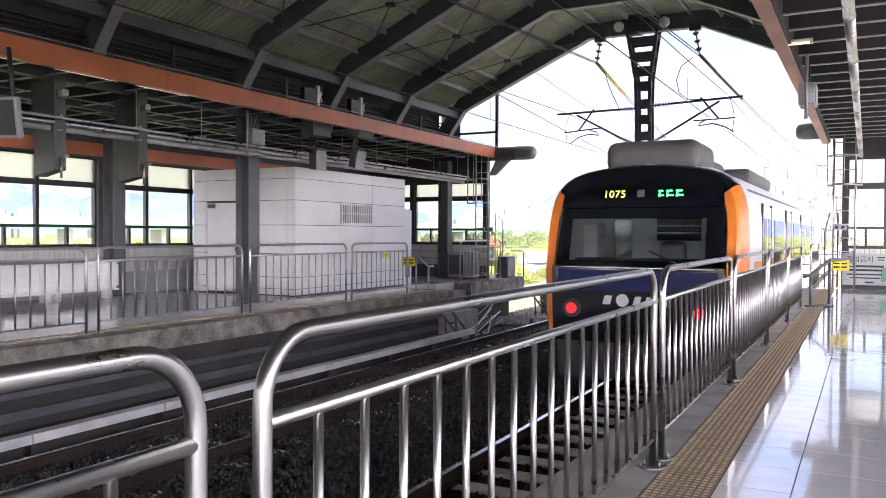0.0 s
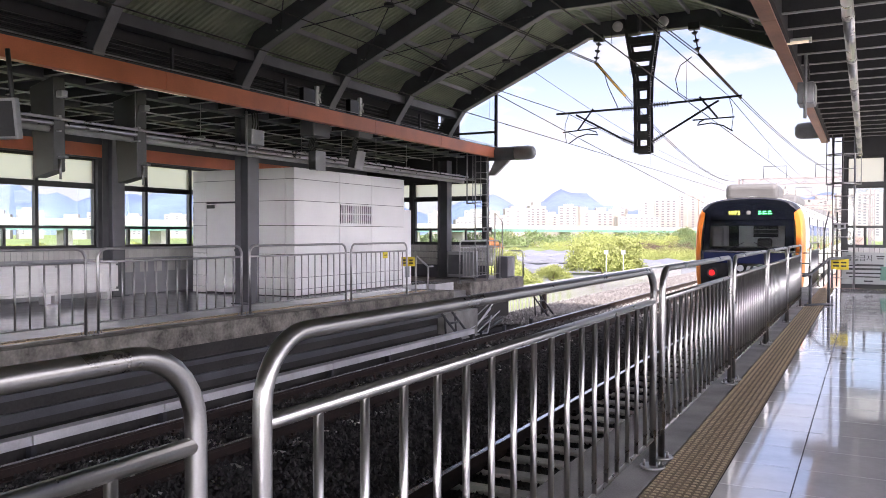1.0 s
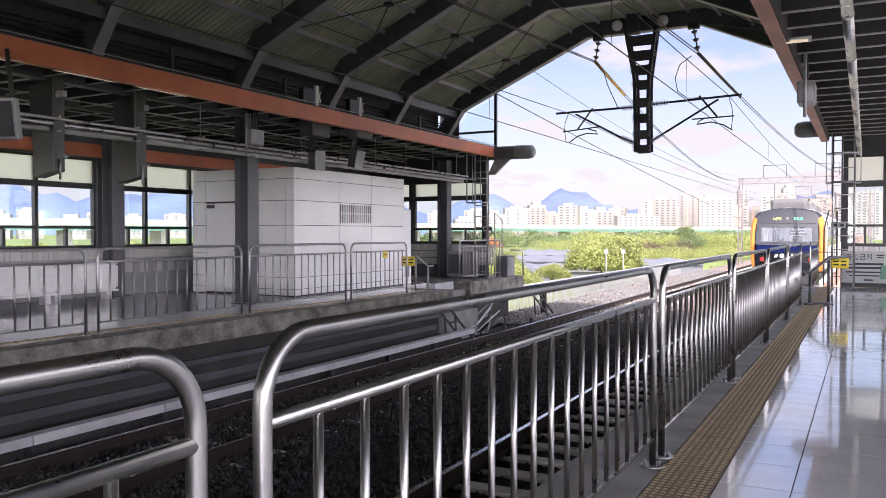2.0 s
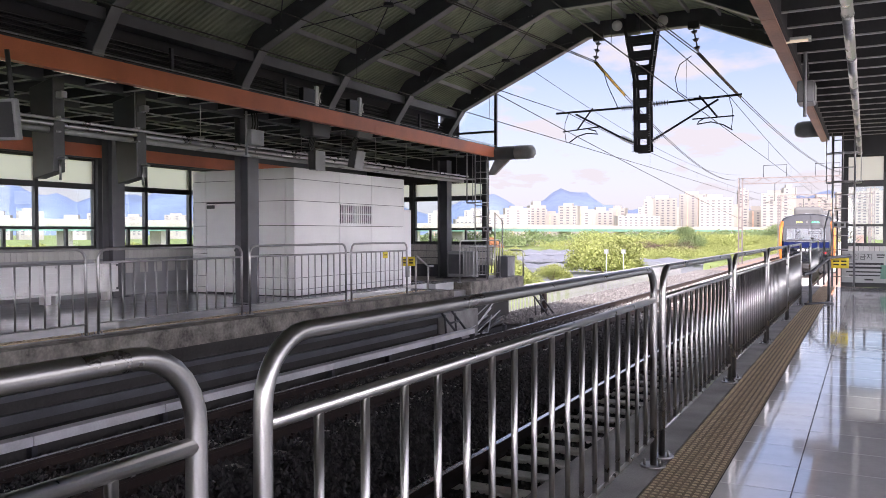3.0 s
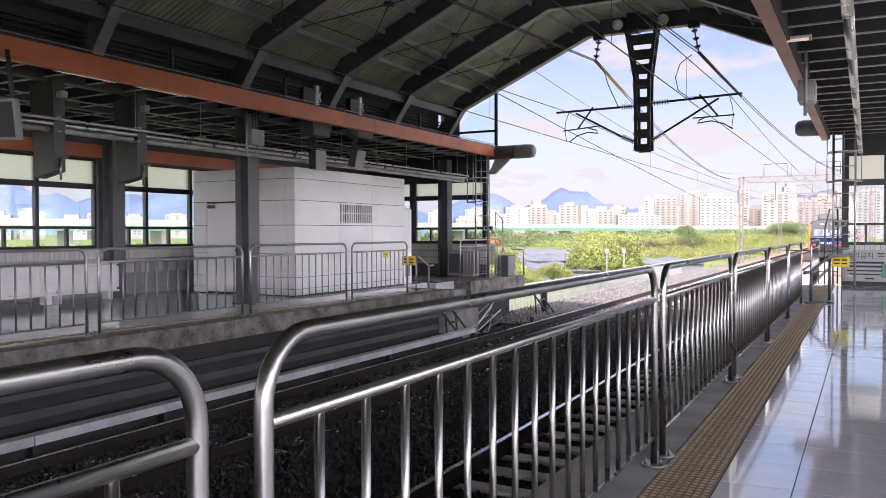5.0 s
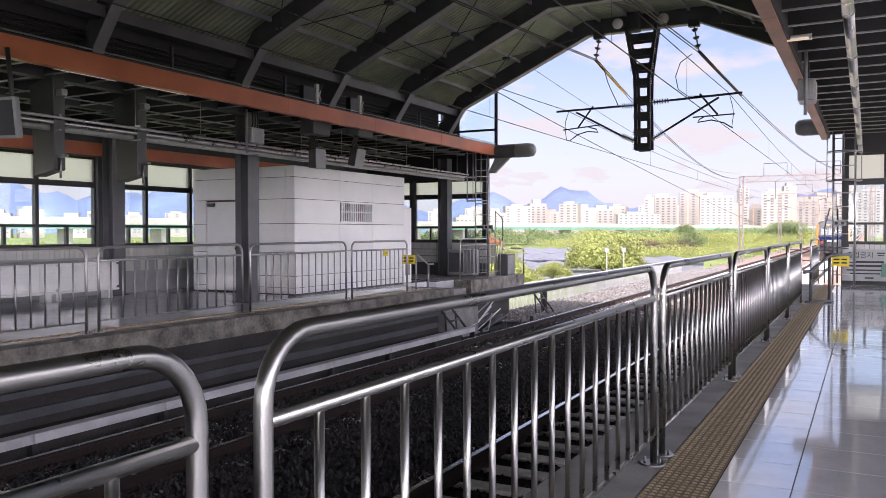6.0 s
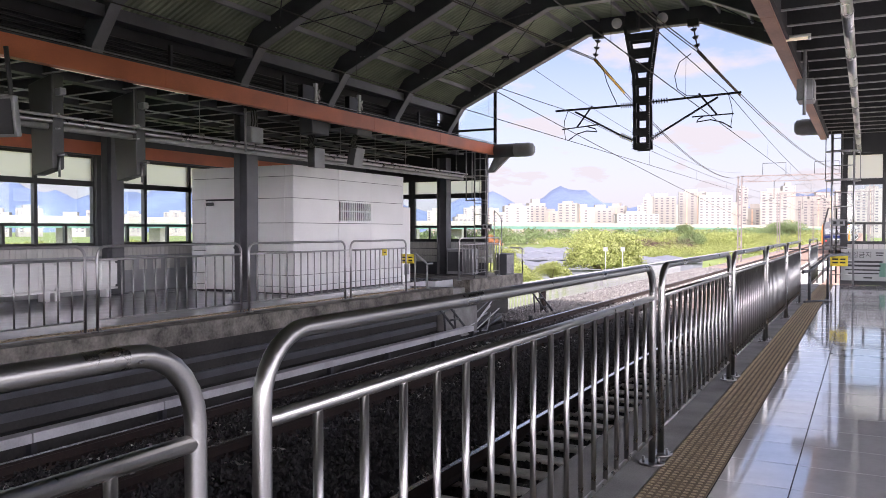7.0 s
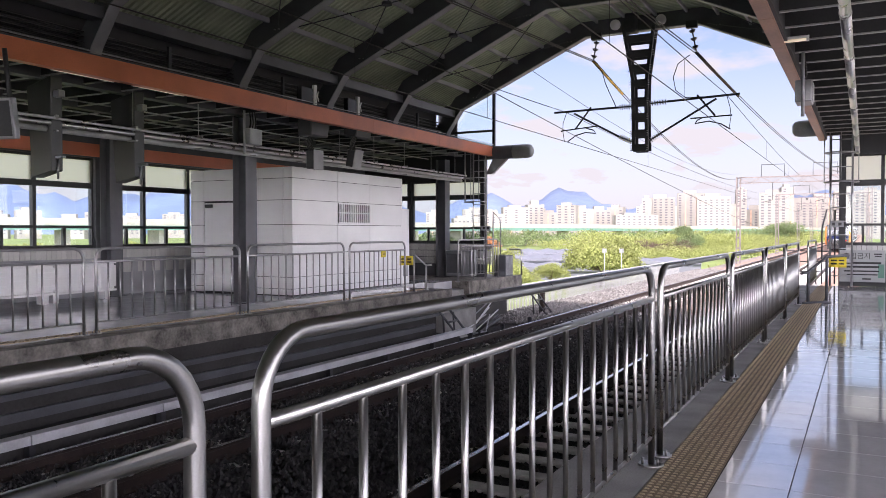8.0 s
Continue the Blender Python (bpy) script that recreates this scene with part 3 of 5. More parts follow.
canopy(-1)


# ---- left side wall with windows, end walls, booth ----
def glazed(name, axis, at, runs, z_sill, bars, thick, label, z_top=3.05, wall_top=4.0, dark="paint_dark", low="paint_mid", end=0.3):
    """A wall along an axis with a band of windows. runs: (start, end, splits) of each window."""
    w = thing(name, label, "wall", kind="structure")
    def bb(a0, a1, d0, d1, z0, z1):
        return box(at + d0, at + d1, a0, a1, z0, z1) if axis == 'y' else box(a0, a1, at + d0, at + d1, z0, z1)
    s, e = runs[0][0], runs[-1][1]
    part("sill_wall", bb(s - end, e + end, -thick, 0, 0, z_sill), low, w)
    part("head_wall", bb(s - end, e + end, -thick, 0, z_top, wall_top), dark, w)
    last = s - end
    for a, b, cuts in runs:
        part("pier", bb(last, a, -thick, 0, z_sill, z_top), dark, w)
        last = b
        k = thing("window", "dark framed aluminium window with sliding lower panes", "window", "windows", kind="structure")
        d0, d1 = -thick * 0.75, -thick * 0.35
        bm = bmesh.new()
        for z0, z1 in ((z_sill, z_sill + 0.07), (z_top - 0.05, z_top), bars[0], bars[1]):
            bx(bm, *((at + d0, at + d1, a, b) if axis == 'y' else (a, b, at + d0, at + d1)), z0, z1)
        xs = [a] + list(cuts) + [b]
        for q in xs:
            h = 0.04
            bx(bm, *((at + d0 - 0.004, at + d1 + 0.004, q - h, q + h) if axis == 'y' else (q - h, q + h, at + d0 - 0.004, at + d1 + 0.004)), z_sill + 0.002, z_top - 0.002)
        for q0, q1 in zip(xs, xs[1:]):
            m = (q0 + q1) / 2
            bx(bm, *((at + d0 + 0.01, at + d1 - 0.01, m - 0.03, m + 0.03) if axis == 'y' else (m - 0.03, m + 0.03, at + d0 + 0.01, at + d1 - 0.01)), z_sill + 0.06, bars[0][0])
        part("window_frame", bm, "window_frame", k)
        dm = (d0 + d1) / 2
        for q0, q1 in zip(xs, xs[1:]):
            for z0, z1, mt in ((z_sill + 0.07, bars[0][0], "glass"), (bars[0][1], bars[1][0], "glass"), (bars[1][1], z_top - 0.05, "frost")):
                g = part("pane", bb(q0 + 0.04, q1 - 0.04, dm - 0.003, dm + 0.003, z0, z1), mt, k)
                g.visible_shadow = False
    part("pier", bb(last, e + end, -thick, 0, z_sill, z_top), dark, w)
    return w


def walls():
    runs = [(7.83 + 4.62 * k, 7.83 + 4.62 * k + 4.2, (7.83 + 4.62 * k + 1.38, 7.83 + 4.62 * k + 2.78)) for k in (-7, -6, -5, -4, -3, -2, -1, 0)] + [(12.45, 16.6, (13.45, 14.85))]
    glazed("wall_west", 'y', -15.05, runs, 1.07, ((1.5, 1.56), (2.38, 2.5)), 0.25, "window wall of the far platform with grey sill")
    solid("wall_west_end", box(-15.3, -15.05, 16.9, 22.8, 0, 4.0), "paint_dark", "plain dark wall behind the booth", "wall", "structure")
    # added out of view: pale ground that reflects sun up under the canopies
    solid("east_bounce_ground", box(5.4, 70, -60, 160, GROUND, GROUND + 0.05), "path", "unseen pale ground added to bounce sunlight into the station", "pavement", "structure")
    solid("orange_band", box(-15.04, -15.0, -20, 22, 3.08, 3.36), "orange", "orange painted band above the windows", "trim", "structure")
    glazed("wall_end_west", 'x', 23.0, [(-14.9, -13.35, (-14.2,)), (-13.2, -12.02, ()), (-11.95, -10.69, ())], 1.07, ((1.5, 1.57), (2.45, 2.6)), 0.25, "glazed end wall of the far platform", end=0.12, dark="wall_dark", low="paint_dark")
    glazed("wall_end_east", 'x', 23.5, [(-0.48, 1.2, (0.4,)), (1.5, 3.0, ()), (3.2, 4.6, ())], 1.07, ((1.57, 1.63), (2.6, 2.76)), 0.25, "glazed end wall of the tiled platform", end=0.12, z_top=3.42, dark="wall_dark", low="wall_dark")
    # two unseen walls behind the camera, added to hold back the bright southern sky
    solid("wall_south_east", box(-0.9, 5.35, -30.25, -30, -2.2, 4.0), "paint_mid", "plain unseen wall added to block southern light from the tiled platform", "wall", "structure")
    solid("wall_south_west", box(-15.3, -9.5, -30.25, -30, -2.2, 4.0), "paint_mid", "plain unseen wall added to block southern light from the far platform", "wall", "structure")
    # unseen east side: invented parapet, kept low so sky and sun reach inside
    solid("wall_east", box(5.1, 5.35, -30, 23.2, -2.2, 1.0), "paint_mid", "unseen low parapet, left open above to let eastern light in", "wall", "structure")


walls()


def booth():
    t = thing("platform_booth", "white panelled service booth on the far platform", "booth")
    x0, x1, y0, y1, h = -14.1, -11.08, 13.9, 18.6, 2.86
    part("body", box(x0 + 0.03, x1 - 0.03, y0 + 0.03, y1, 0.0, h - 0.01), "joint", t)
    zs = [0.02, 0.16, 0.42, 0.94, 1.58, 2.13, 2.61, 2.86]
    ys = [y0, 15.6, 17.0, y1]
    for a, b in zip(zs, zs[1:]):
        for c, d in zip(ys, ys[1:]):
            part("panel", box(x1 - 0.03, x1, c + 0.006, d - 0.006, a + 0.006, b - 0.006), "white_panel", t)
        for c, d in ((x0, -13.68), (-13.68, -12.6), (-12.6, -11.32), (-11.32, x1)):
            if c == -13.68 and b < 2.2:
                continue
            part("panel", box(c + 0.006, d - 0.006, y0, y0 + 0.03, a + 0.006, b - 0.006), "white_panel", t)
    d = part("door", box(-13.645, -12.635, y0 - 0.01, y0 + 0.03, 0.05, 2.09), "white_panel", t, "white flush steel door")
    bm = bmesh.new()
    tube(bm, [(-12.72, y0 - 0.02, 1.02), (-12.72, y0 - 0.07, 1.02)], 0.03, 10)
    part("door_handle", bm, "black", d)
    part("door_closer", bevbox(-13.6, -13.38, y0 - 0.06, y0 - 0.01, 1.98, 2.06, 0.01), "sign_dark", d, "dark door closer")
    part("vent_back", box(x1 - 0.02, x1 + 0.004, 15.62, 16.98, 1.63, 2.1), "black", t)
    bm = bmesh.new()
    for i in range(15):
        y = 15.65 + i * 0.093
        bx(bm, x1 + 0.004, x1 + 0.03, y, y + 0.03, 1.62, 2.11)
    for z in (1.62, 1.86, 2.08):
        bx(bm, x1 + 0.03, x1 + 0.045, 15.6, 17.0, z, z + 0.03)
    part("vent_grille", bm, "white_panel", t, "white barred vent grille")
    return t


booth()


# ---- train ----
def train():
    t = thing("commuter_train", "commuter train with black and orange end and white sides", "train", at=(NEAR, 12.5, 0))
    W = 1.57
    half = [(1.48, -0.3), (1.54, 0.1), (W, 0.8), (W, 1.5), (1.55, 1.8), (1.505, 2.02), (1.43, 2.19), (1.33, 2.3), (1.2, 2.385), (1.0, 2.455), (0.7, 2.515), (0.35, 2.55)]
    prof = [(-x, z) for x, z in half] + [(0, 2.56)] + half[::-1]
    for c in range(5):
        y0 = 1.6 if c == 0 else c * 20.0
        y1 = c * 20.0 + 19.6
        bm = bmesh.new()
        prism(bm, prof, 'y', y0, y1)
        body = part("car_body", bm, "train_white", t, "white car body")
        bm = bmesh.new()
        bx(bm, -1.2, 1.2, y0 + 1, y1 - 1, -0.85, -0.35)
        part("underframe", bm, "train_under", t, "dark underframe")
        for yy in (c * 20 + 3.2, y1 - 3):
            for dy in (-1, 1):
                for s in (-1, 1):
                    bm = bmesh.new()
                    tube(bm, [(s * 0.68, yy + dy, -0.72), (s * 0.82, yy + dy, -0.72)], 0.41, 20)
                    part("wheel", bm, "train_under", t)
        for s in (-1, 1):
            bm = bmesh.new()
            a, b = sorted((s * (W + 0.002), s * (W - 0.01)))
            bx(bm, a, b, y0, y1, 0.86, 0.96)
            part("stripe", bm, "train_orange", body, "thin orange stripe")
            bm = bmesh.new()
            bx(bm, *sorted((s * 1.36, s * 1.46)), y0, y1, 2.1, 2.16)
            part("gutter", bm, "train_grey", body)
        for k in range(4):
            yd = c * 20 + 3.4 + k * 4.55
            for s in (-1, 1):
                xx = s * (W + 0.006)
                part("door", box(*sorted((xx, xx - s * 0.03)), yd - 0.66, yd + 0.66, 0.02, 1.92), "train_white", body)
                for e in (-0.33, 0.33):
                    part("door_window", box(*sorted((xx + s * 0.004, xx - s * 0.01)), yd + e - 0.24, yd + e + 0.24, 0.75, 1.7), "train_glass", body)
                for e in (-0.7, 0.7):
                    part("door_frame", box(*sorted((xx + s * 0.004, xx - s * 0.03)), yd + e - 0.03, yd + e + 0.03, 0.02, 1.96), "train_under", body)
                if k < 3:
                    part("side_window", box(*sorted((xx + s * 0.004, xx - s * 0.02)), yd + 1.25, yd + 3.3, 0.78, 1.7), "train_glass", body)
        bm = bevbox(-0.95, 0.95, c * 20 + 6.2, c * 20 + 10.2, 2.5, 2.86, 0.12, 3)
        u = part("roof_unit", bm, "train_grey", t, "grey rooftop air conditioner")
        for k in range(6):
            part("vent_slat", box(-0.7, 0.7, c * 20 + 6.6 + k * 0.55, c * 20 + 6.9 + k * 0.55, 2.86, 2.875), "train_under", u)
    # cab end: rounded orange shell, open for the cab
    rows = [(1.62, 1.0, 1.0), (1.0, 1.0, 1.0), (0.45, 0.995, 0.995), (0.25, 0.975, 0.985), (0.12, 0.94, 0.965)]
    bm = bmesh.new()
    rings = [[bm.verts.new((x * kx, y, -0.3 + (z + 0.3) * kz)) for x, z in prof] for y, kx, kz in rows]
    n = len(prof)
    for a, b in zip(rings, rings[1:]):
        for i in range(n):
            f = bm.faces.new((a[i], a[(i + 1) % n], b[(i + 1) % n], b[i]))
            f.smooth = True
            high = min(prof[i][1], prof[(i + 1) % n][1]) > 2.18
            f.material_index = 2 if a is rings[0] else 1 if high else 0
    inner = [bm.verts.new((x * 0.86, 0.12, -0.3 + (z + 0.3) * 0.93)) for x, z in prof]
    for i in range(n):
        bm.faces.new((rings[-1][i], rings[-1][(i + 1) % n], inner[(i + 1) % n], inner[i])).material_index = 1 if min(prof[i][1], prof[(i + 1) % n][1]) > 2.1 else 0
    part("end_shell", bm, ("train_orange", "train_black", "train_white"), t, "orange rounded end shell")
    # white roof lip
    bm = bmesh.new()
    prism(bm, [(-1.3, 2.33), (-1.0, 2.482), (0, 2.572), (1.0, 2.482), (1.3, 2.33), (1.0, 2.455), (0, 2.545), (-1.0, 2.455)], 'y', 0.9, 1.7)
    part("roof_lip", bm, "train_roof", t, "pale roof edge")
    # black mask in pieces round the windscreen
    def mask(name, prf, y0, y1, material, label=""):
        bm = bmesh.new()
        prism(bm, prf, 'y', y0, y1)
        return part(name, bm, material, t, label)
    mask("upper_mask", [(-1.29, 1.84), (-1.26, 2.14), (-1.12, 2.33), (-0.9, 2.41), (-0.45, 2.47), (0, 2.485), (0.45, 2.47), (0.9, 2.41), (1.12, 2.33), (1.26, 2.14), (1.29, 1.84)], 0.08, 0.3, "train_black", "glossy black destination panel")
    mask("lower_mask", [(-1.32, -0.3), (-1.34, 0.3), (-1.34, 0.9), (1.34, 0.9), (1.34, 0.3), (1.32, -0.3)], 0.04, 0.2, "train_black", "black lower end panel")
    mask("blue_band", [(-1.25, 0.52), (-1.25, 0.84), (1.25, 0.84), (1.25, 0.52)], 0.032, 0.05, "train_blue", "deep blue painted band")
    for s in (-1, 1):
        mask("pillar", [(s * 1.31, 0.9), (s * 1.27, 1.84), (s * 1.2, 1.84), (s * 1.22, 0.9)], 0.1, 0.2, "train_black")
    mask("trim_line", [(-1.2, 0.875), (-1.2, 0.89), (1.2, 0.89), (1.2, 0.875)], 0.03, 0.05, "steel_far", "thin bright trim line")
    mask("trim_line", [(-1.15, 1.85), (-1.15, 1.862), (1.15, 1.862), (1.15, 1.85)], 0.09, 0.11, "steel_far", "thin bright trim line")
    w = mask("windscreen", [(-1.2, 0.9), (-1.2, 1.84), (1.2, 1.84), (1.2, 0.9)], 0.14, 0.15, "cab_glass", "large clear windscreen")
    w.visible_shadow = False
    b = mask("screen_border", [(-1.22, 1.66), (-1.22, 1.845), (1.22, 1.845), (1.22, 1.66)], 0.115, 0.135, "train_black")
    for prf in ([(-1.22, 0.89), (-1.22, 0.99), (1.22, 0.99), (1.22, 0.89)], [(-1.22, 0.99), (-1.22, 1.66), (-1.1, 1.66), (-1.1, 0.99)], [(1.04, 0.99), (1.04, 1.66), (1.22, 1.66), (1.22, 0.99)]):
        mask("screen_border", prf, 0.115, 0.135, "train_black")
    bm = bmesh.new()
    for x0, x1 in ((-0.55, -0.1), (0.7, 0.2)):
        tube(bm, [(x0, 0.09, 0.93), (x1, 0.07, 1.15)], 0.012, 6)
    part("wiper", bm, "black", t)
    # cab inside
    part("cab_wall", box(-1.35, 1.35, 1.5, 1.58, 0.2, 2.3), "cab_inner", t, "pale grey cab rear wall")
    part("cab_door", box(-0.72, -0.42, 1.47, 1.5, 0.4, 1.8), "train_glass", t)
    part("cab_window", box(0.02, 0.75, 1.47, 1.5, 1.3, 1.72), "train_under", t)
    for z in (1.42, 1.54):
        part("shelf_rail", box(0.0, 0.78, 1.43, 1.46, z, z + 0.02), "steel_far", t)
    part("cab_cabinet", box(0.85, 1.15, 1.2, 1.48, 0.4, 1.55), "cab_inner", t)
    part("desk", bevbox(-1.1, 1.1, 0.35, 0.8, 0.5, 1.02, 0.05, 2), "black", t, "dark driving desk")
    part("cab_seat", bevbox(0.2, 0.62, 0.85, 1.0, 0.6, 1.28, 0.06, 2), "black", t, "empty dark cab seat back")
    part("cab_panel", bevbox(-1.12, -0.85, 0.9, 1.4, 0.5, 1.6, 0.03, 1), "cab_inner", t)
    # roof unit, lamps, display, mark
    bm = bevbox(-0.78, 0.78, 1.05, 2.6, 2.44, 2.98, 0.17, 4)
    part("roof_unit", bm, "train_grey", t, "dark rounded rooftop unit")
    bm = bevbox(-0.6, 0.6, 3.4, 4.9, 2.5, 2.85, 0.12, 3)
    part("roof_unit", bm, "train_grey", t, "dark rounded rooftop unit")
    for s in (-1, 1):
        bm = bmesh.new()
        tube(bm, [(s * 1.0, 0.0, 0.22), (s * 1.0, 0.06, 0.22)], 0.15, 20)
        h = part("lamp_housing", bm, "black", t)
        bm = bmesh.new()
        tube(bm, [(s * 1.0, -0.015, 0.22), (s * 1.0, 0.0, 0.22)], 0.085, 18)
        part("tail_light", bm, "tail_red", h, "glowing red tail light")
    part("centre_lamp", bevbox(-0.06, 0.06, 0.06, 0.1, 2.0, 2.12, 0.02, 2), "train_grey", t)
    cu = bpy.data.curves.new("number", 'FONT')
    cu.body, cu.size, cu.extrude, cu.align_x, cu.space_character = "1075", 0.17, 0.004, 'CENTER', 1.1
    cu.materials.append(M["led_yellow"])
    o = new("train_number", cu)
    o.parent = t
    o.matrix_basis = pose(-0.42, 0.385, 2.0, 74, 0, 0)
    bm = bmesh.new()
    for i, (x, w_) in enumerate(((0.28, 0.09), (0.4, 0.12), (0.55, 0.12))):
        bx(bm, x, x + w_, 0.06, 0.075, 2.01, 2.04)
        bx(bm, x, x + w_ * 0.8, 0.06, 0.075, 2.08, 2.11)
        bx(bm, x + 0.01, x + 0.035, 0.06, 0.075, 2.0, 2.11)
    part("destination", bm, "led_green", t, "green glowing destination display")
    bm = bmesh.new()
    for x0, x1 in ((-0.5, -0.34), (-0.02, 0.12), (0.16, 0.3), (0.34, 0.4), (0.44, 0.58)):
        prism(bm, [(x0, 0.3), (x1 - 0.04, 0.3), (x1, 0.44), (x0 + 0.04, 0.44)], 'y', 0.032, 0.045)
    tube(bm, [(-0.18, 0.03, 0.37), (-0.18, 0.045, 0.37)], 0.1, 18)
    part("mark", bm, "trough", t, "pale slanted operator mark")
    part("coupler", bevbox(-0.2, 0.2, -0.25, 0.3, -0.75, -0.45, 0.04, 1), "train_under", t)
    bm = bmesh.new()
    prism(bm, [(-1.25, -0.9), (1.25, -0.9), (1.3, -0.3), (-1.3, -0.3)], 'y', 0.15, 0.3)
    part("skirt", bm, "train_under", t)
    return t


def lean_cab(t):
    """The cab end leans back above the desk."""
    for ob in t.children:
        if ob.type != 'MESH' or ob.name.startswith("car_body"):
            continue
        for v in ob.data.vertices:
            if v.co.y < 1.0 and v.co.z > 0.9:
                v.co.y += 0.31 * (v.co.z - 0.9) * (1 - max(0.0, v.co.y))


TRAIN = train()
lean_cab(TRAIN)


# ---- overhead line ----
YM = 21.6


def catenary(p, q, sag, n=24):
    p, q = Vector(p), Vector(q)
    return [p.lerp(q, i / n) - Vector((0, 0, 4 * sag * (i / n) * (1 - i / n))) for i in range(n + 1)]


def insulator(bm, p, q, r=0.08, n=7):
    p, q = Vector(p), Vector(q)
    tube(bm, [p, q], 0.02, 8)
    for i in range(n):
        a = p.lerp(q, (i + 0.3) / n)
        b = p.lerp(q, (i + 0.6) / n)
        tube(bm, [a, b], [r, r * 0.55], 12)


def line_mast():
    t = thing("catenary_mast", "dark lattice drop mast hanging from the roof frame", "catenary mast")
    for xs in ((-5.81, -5.56, -5.535, -5.52), (-5.0, -5.18, -5.19, -5.17)):
        for dy in (-0.16, 0.16):
            bm = bmesh.new()
            pts = list(zip(xs, (6.9, 5.55, 4.8, 3.6)))
            for (xa, za), (xb, zb) in zip(pts, pts[1:]):
                prism(bm, [(xa - 0.045, za), (xa + 0.045, za), (xb + 0.045, zb), (xb - 0.045, zb)], 'y', YM + dy - 0.03, YM + dy + 0.03)
            part("chord", bm, "mast", t)
    for z, w in ((6.6, 0.37), (6.19, 0.3), (5.8, 0.24), (5.4, 0.19), (4.92, 0.17), (4.5, 0.165), (4.06, 0.165), (3.67, 0.165)):
        for dy in (-0.175, 0.175):
            part("batten", box(-5.37 - w, -5.37 + w, YM + dy - 0.012, YM + dy + 0.012, z - 0.1, z + 0.1), "mast", t)
        bm = bmesh.new()
        for s in (-1, 1):
            for dz in (-0.06, 0.0, 0.06):
                tube(bm, [(-5.37 + s * (w + 0.03), YM - 0.18, z + dz), (-5.37 + s * (w + 0.07), YM - 0.18, z + dz)], 0.014, 6)
        tagged(part("bolts", bm, "purlin", t), kind="stuff")
    part("hanger", bevbox(-5.85, -5.45, YM - 0.2, YM + 0.2, 6.8, 7.35, 0.05, 1), "mast", t)
    # two cantilevers
    def cantilever(arm, brace, st, loop, diag, hang):
        c = thing("cantilever", "dark tubular cantilever arm with ribbed insulators", "cantilever", "cantilever arms")
        P = lambda q: (q[0], YM, q[1])
        bm = bmesh.new()
        tube(bm, [P(arm[1]), P(arm[2])], 0.03, 10)
        part("arm", bm, "mast", c)
        bm = bmesh.new()
        insulator(bm, P(arm[0]), P(arm[1]))
        part("insulator", bm, "insul", c)
        bm = bmesh.new()
        tube(bm, [P(brace[1]), P(brace[2])], 0.028, 10)
        part("brace", bm, "mast", c)
        bm = bmesh.new()
        insulator(bm, P(brace[0]), P(brace[1]))
        part("insulator", bm, "insul", c)
        bm = bmesh.new()
        tube(bm, [P(q) for q in st], 0.018, 8)
        part("steady_arm", bm, "mast", c)
        bm = bmesh.new()
        tube(bm, [P(q) for q in loop], 0.016, 8)
        part("registration_arm", bm, "mast", c)
        bm = bmesh.new()
        tube(bm, [P(q) for q in diag], 0.025, 8)
        part("strut", bm, "mast", c)
        bm = bmesh.new()
        tube(bm, [P(q) for q in hang], 0.009, 6)
        part("jumper", bm, "wire", c)
    cantilever(((-5.54, 4.82), (-5.98, 4.82), (-7.83, 4.8)), ((-5.56, 3.84), (-5.98, 4.03), (-7.25, 4.74)), ((-7.63, 4.27), (-6.56, 4.35)),
               ((-6.9, 4.31), (-6.68, 4.24), (-6.62, 4.15), (-6.92, 4.19), (-7.2, 4.12), (-7.44, 3.96)), ((-7.2, 4.31), (-6.76, 4.88)), ((-7.45, 4.82), (-7.57, 4.5), (-7.58, 4.29), (-7.53, 3.96)))
    cantilever(((-5.16, 4.86), (-4.67, 4.88), (-2.85, 4.94)), ((-5.16, 3.86), (-4.8, 4.07), (-3.42, 4.86)), ((-4.07, 4.39), (-3.03, 4.41)),
               ((-3.75, 4.4), (-3.9, 4.33), (-3.95, 4.25), (-3.6, 4.29), (-3.3, 4.2), (-3.07, 4.05)), ((-3.9, 4.99), (-3.45, 4.42)), ((-3.17, 4.94), (-3.08, 4.6), (-3.06, 4.4), (-3.1, 4.07)))
    for x, zt, xb, zb in ((-6.6, 6.72, -6.69, 6.17), (-4.05, 6.75, -3.93, 6.12)):
        h = thing("hanging_insulator", "ribbed insulator hanging from the roof frame", "insulator", "hanging insulators")
        bm = bmesh.new()
        bx(bm, x - 0.14, x + 0.14, YM - 0.08, YM + 0.08, zt, zt + 0.18)
        part("bracket", bm, "mast", h)
        bm = bmesh.new()
        insulator(bm, (x, YM, zt), (xb, YM, zb), 0.09, 3)
        part("disc_stack", bm, "insul", h)
    for x, z in ((-5.97, 6.97), (-4.76, 6.96)):
        l = thing("round_floodlight", "round white floodlight under the roof frame", "floodlight", "round floodlights")
        bm = bmesh.new()
        bmesh.ops.create_uvsphere(bm, u_segments=20, v_segments=12, radius=0.14, matrix=Matrix.Translation((x, YM - 0.4, z)))
        for f in bm.faces:
            f.smooth = True
        part("globe", bm, "white_panel", l)
        part("bracket", box(x - 0.03, x + 0.03, YM - 0.4, YM - 0.05, z + 0.1, z + 0.16), "mast", l)


line_mast()


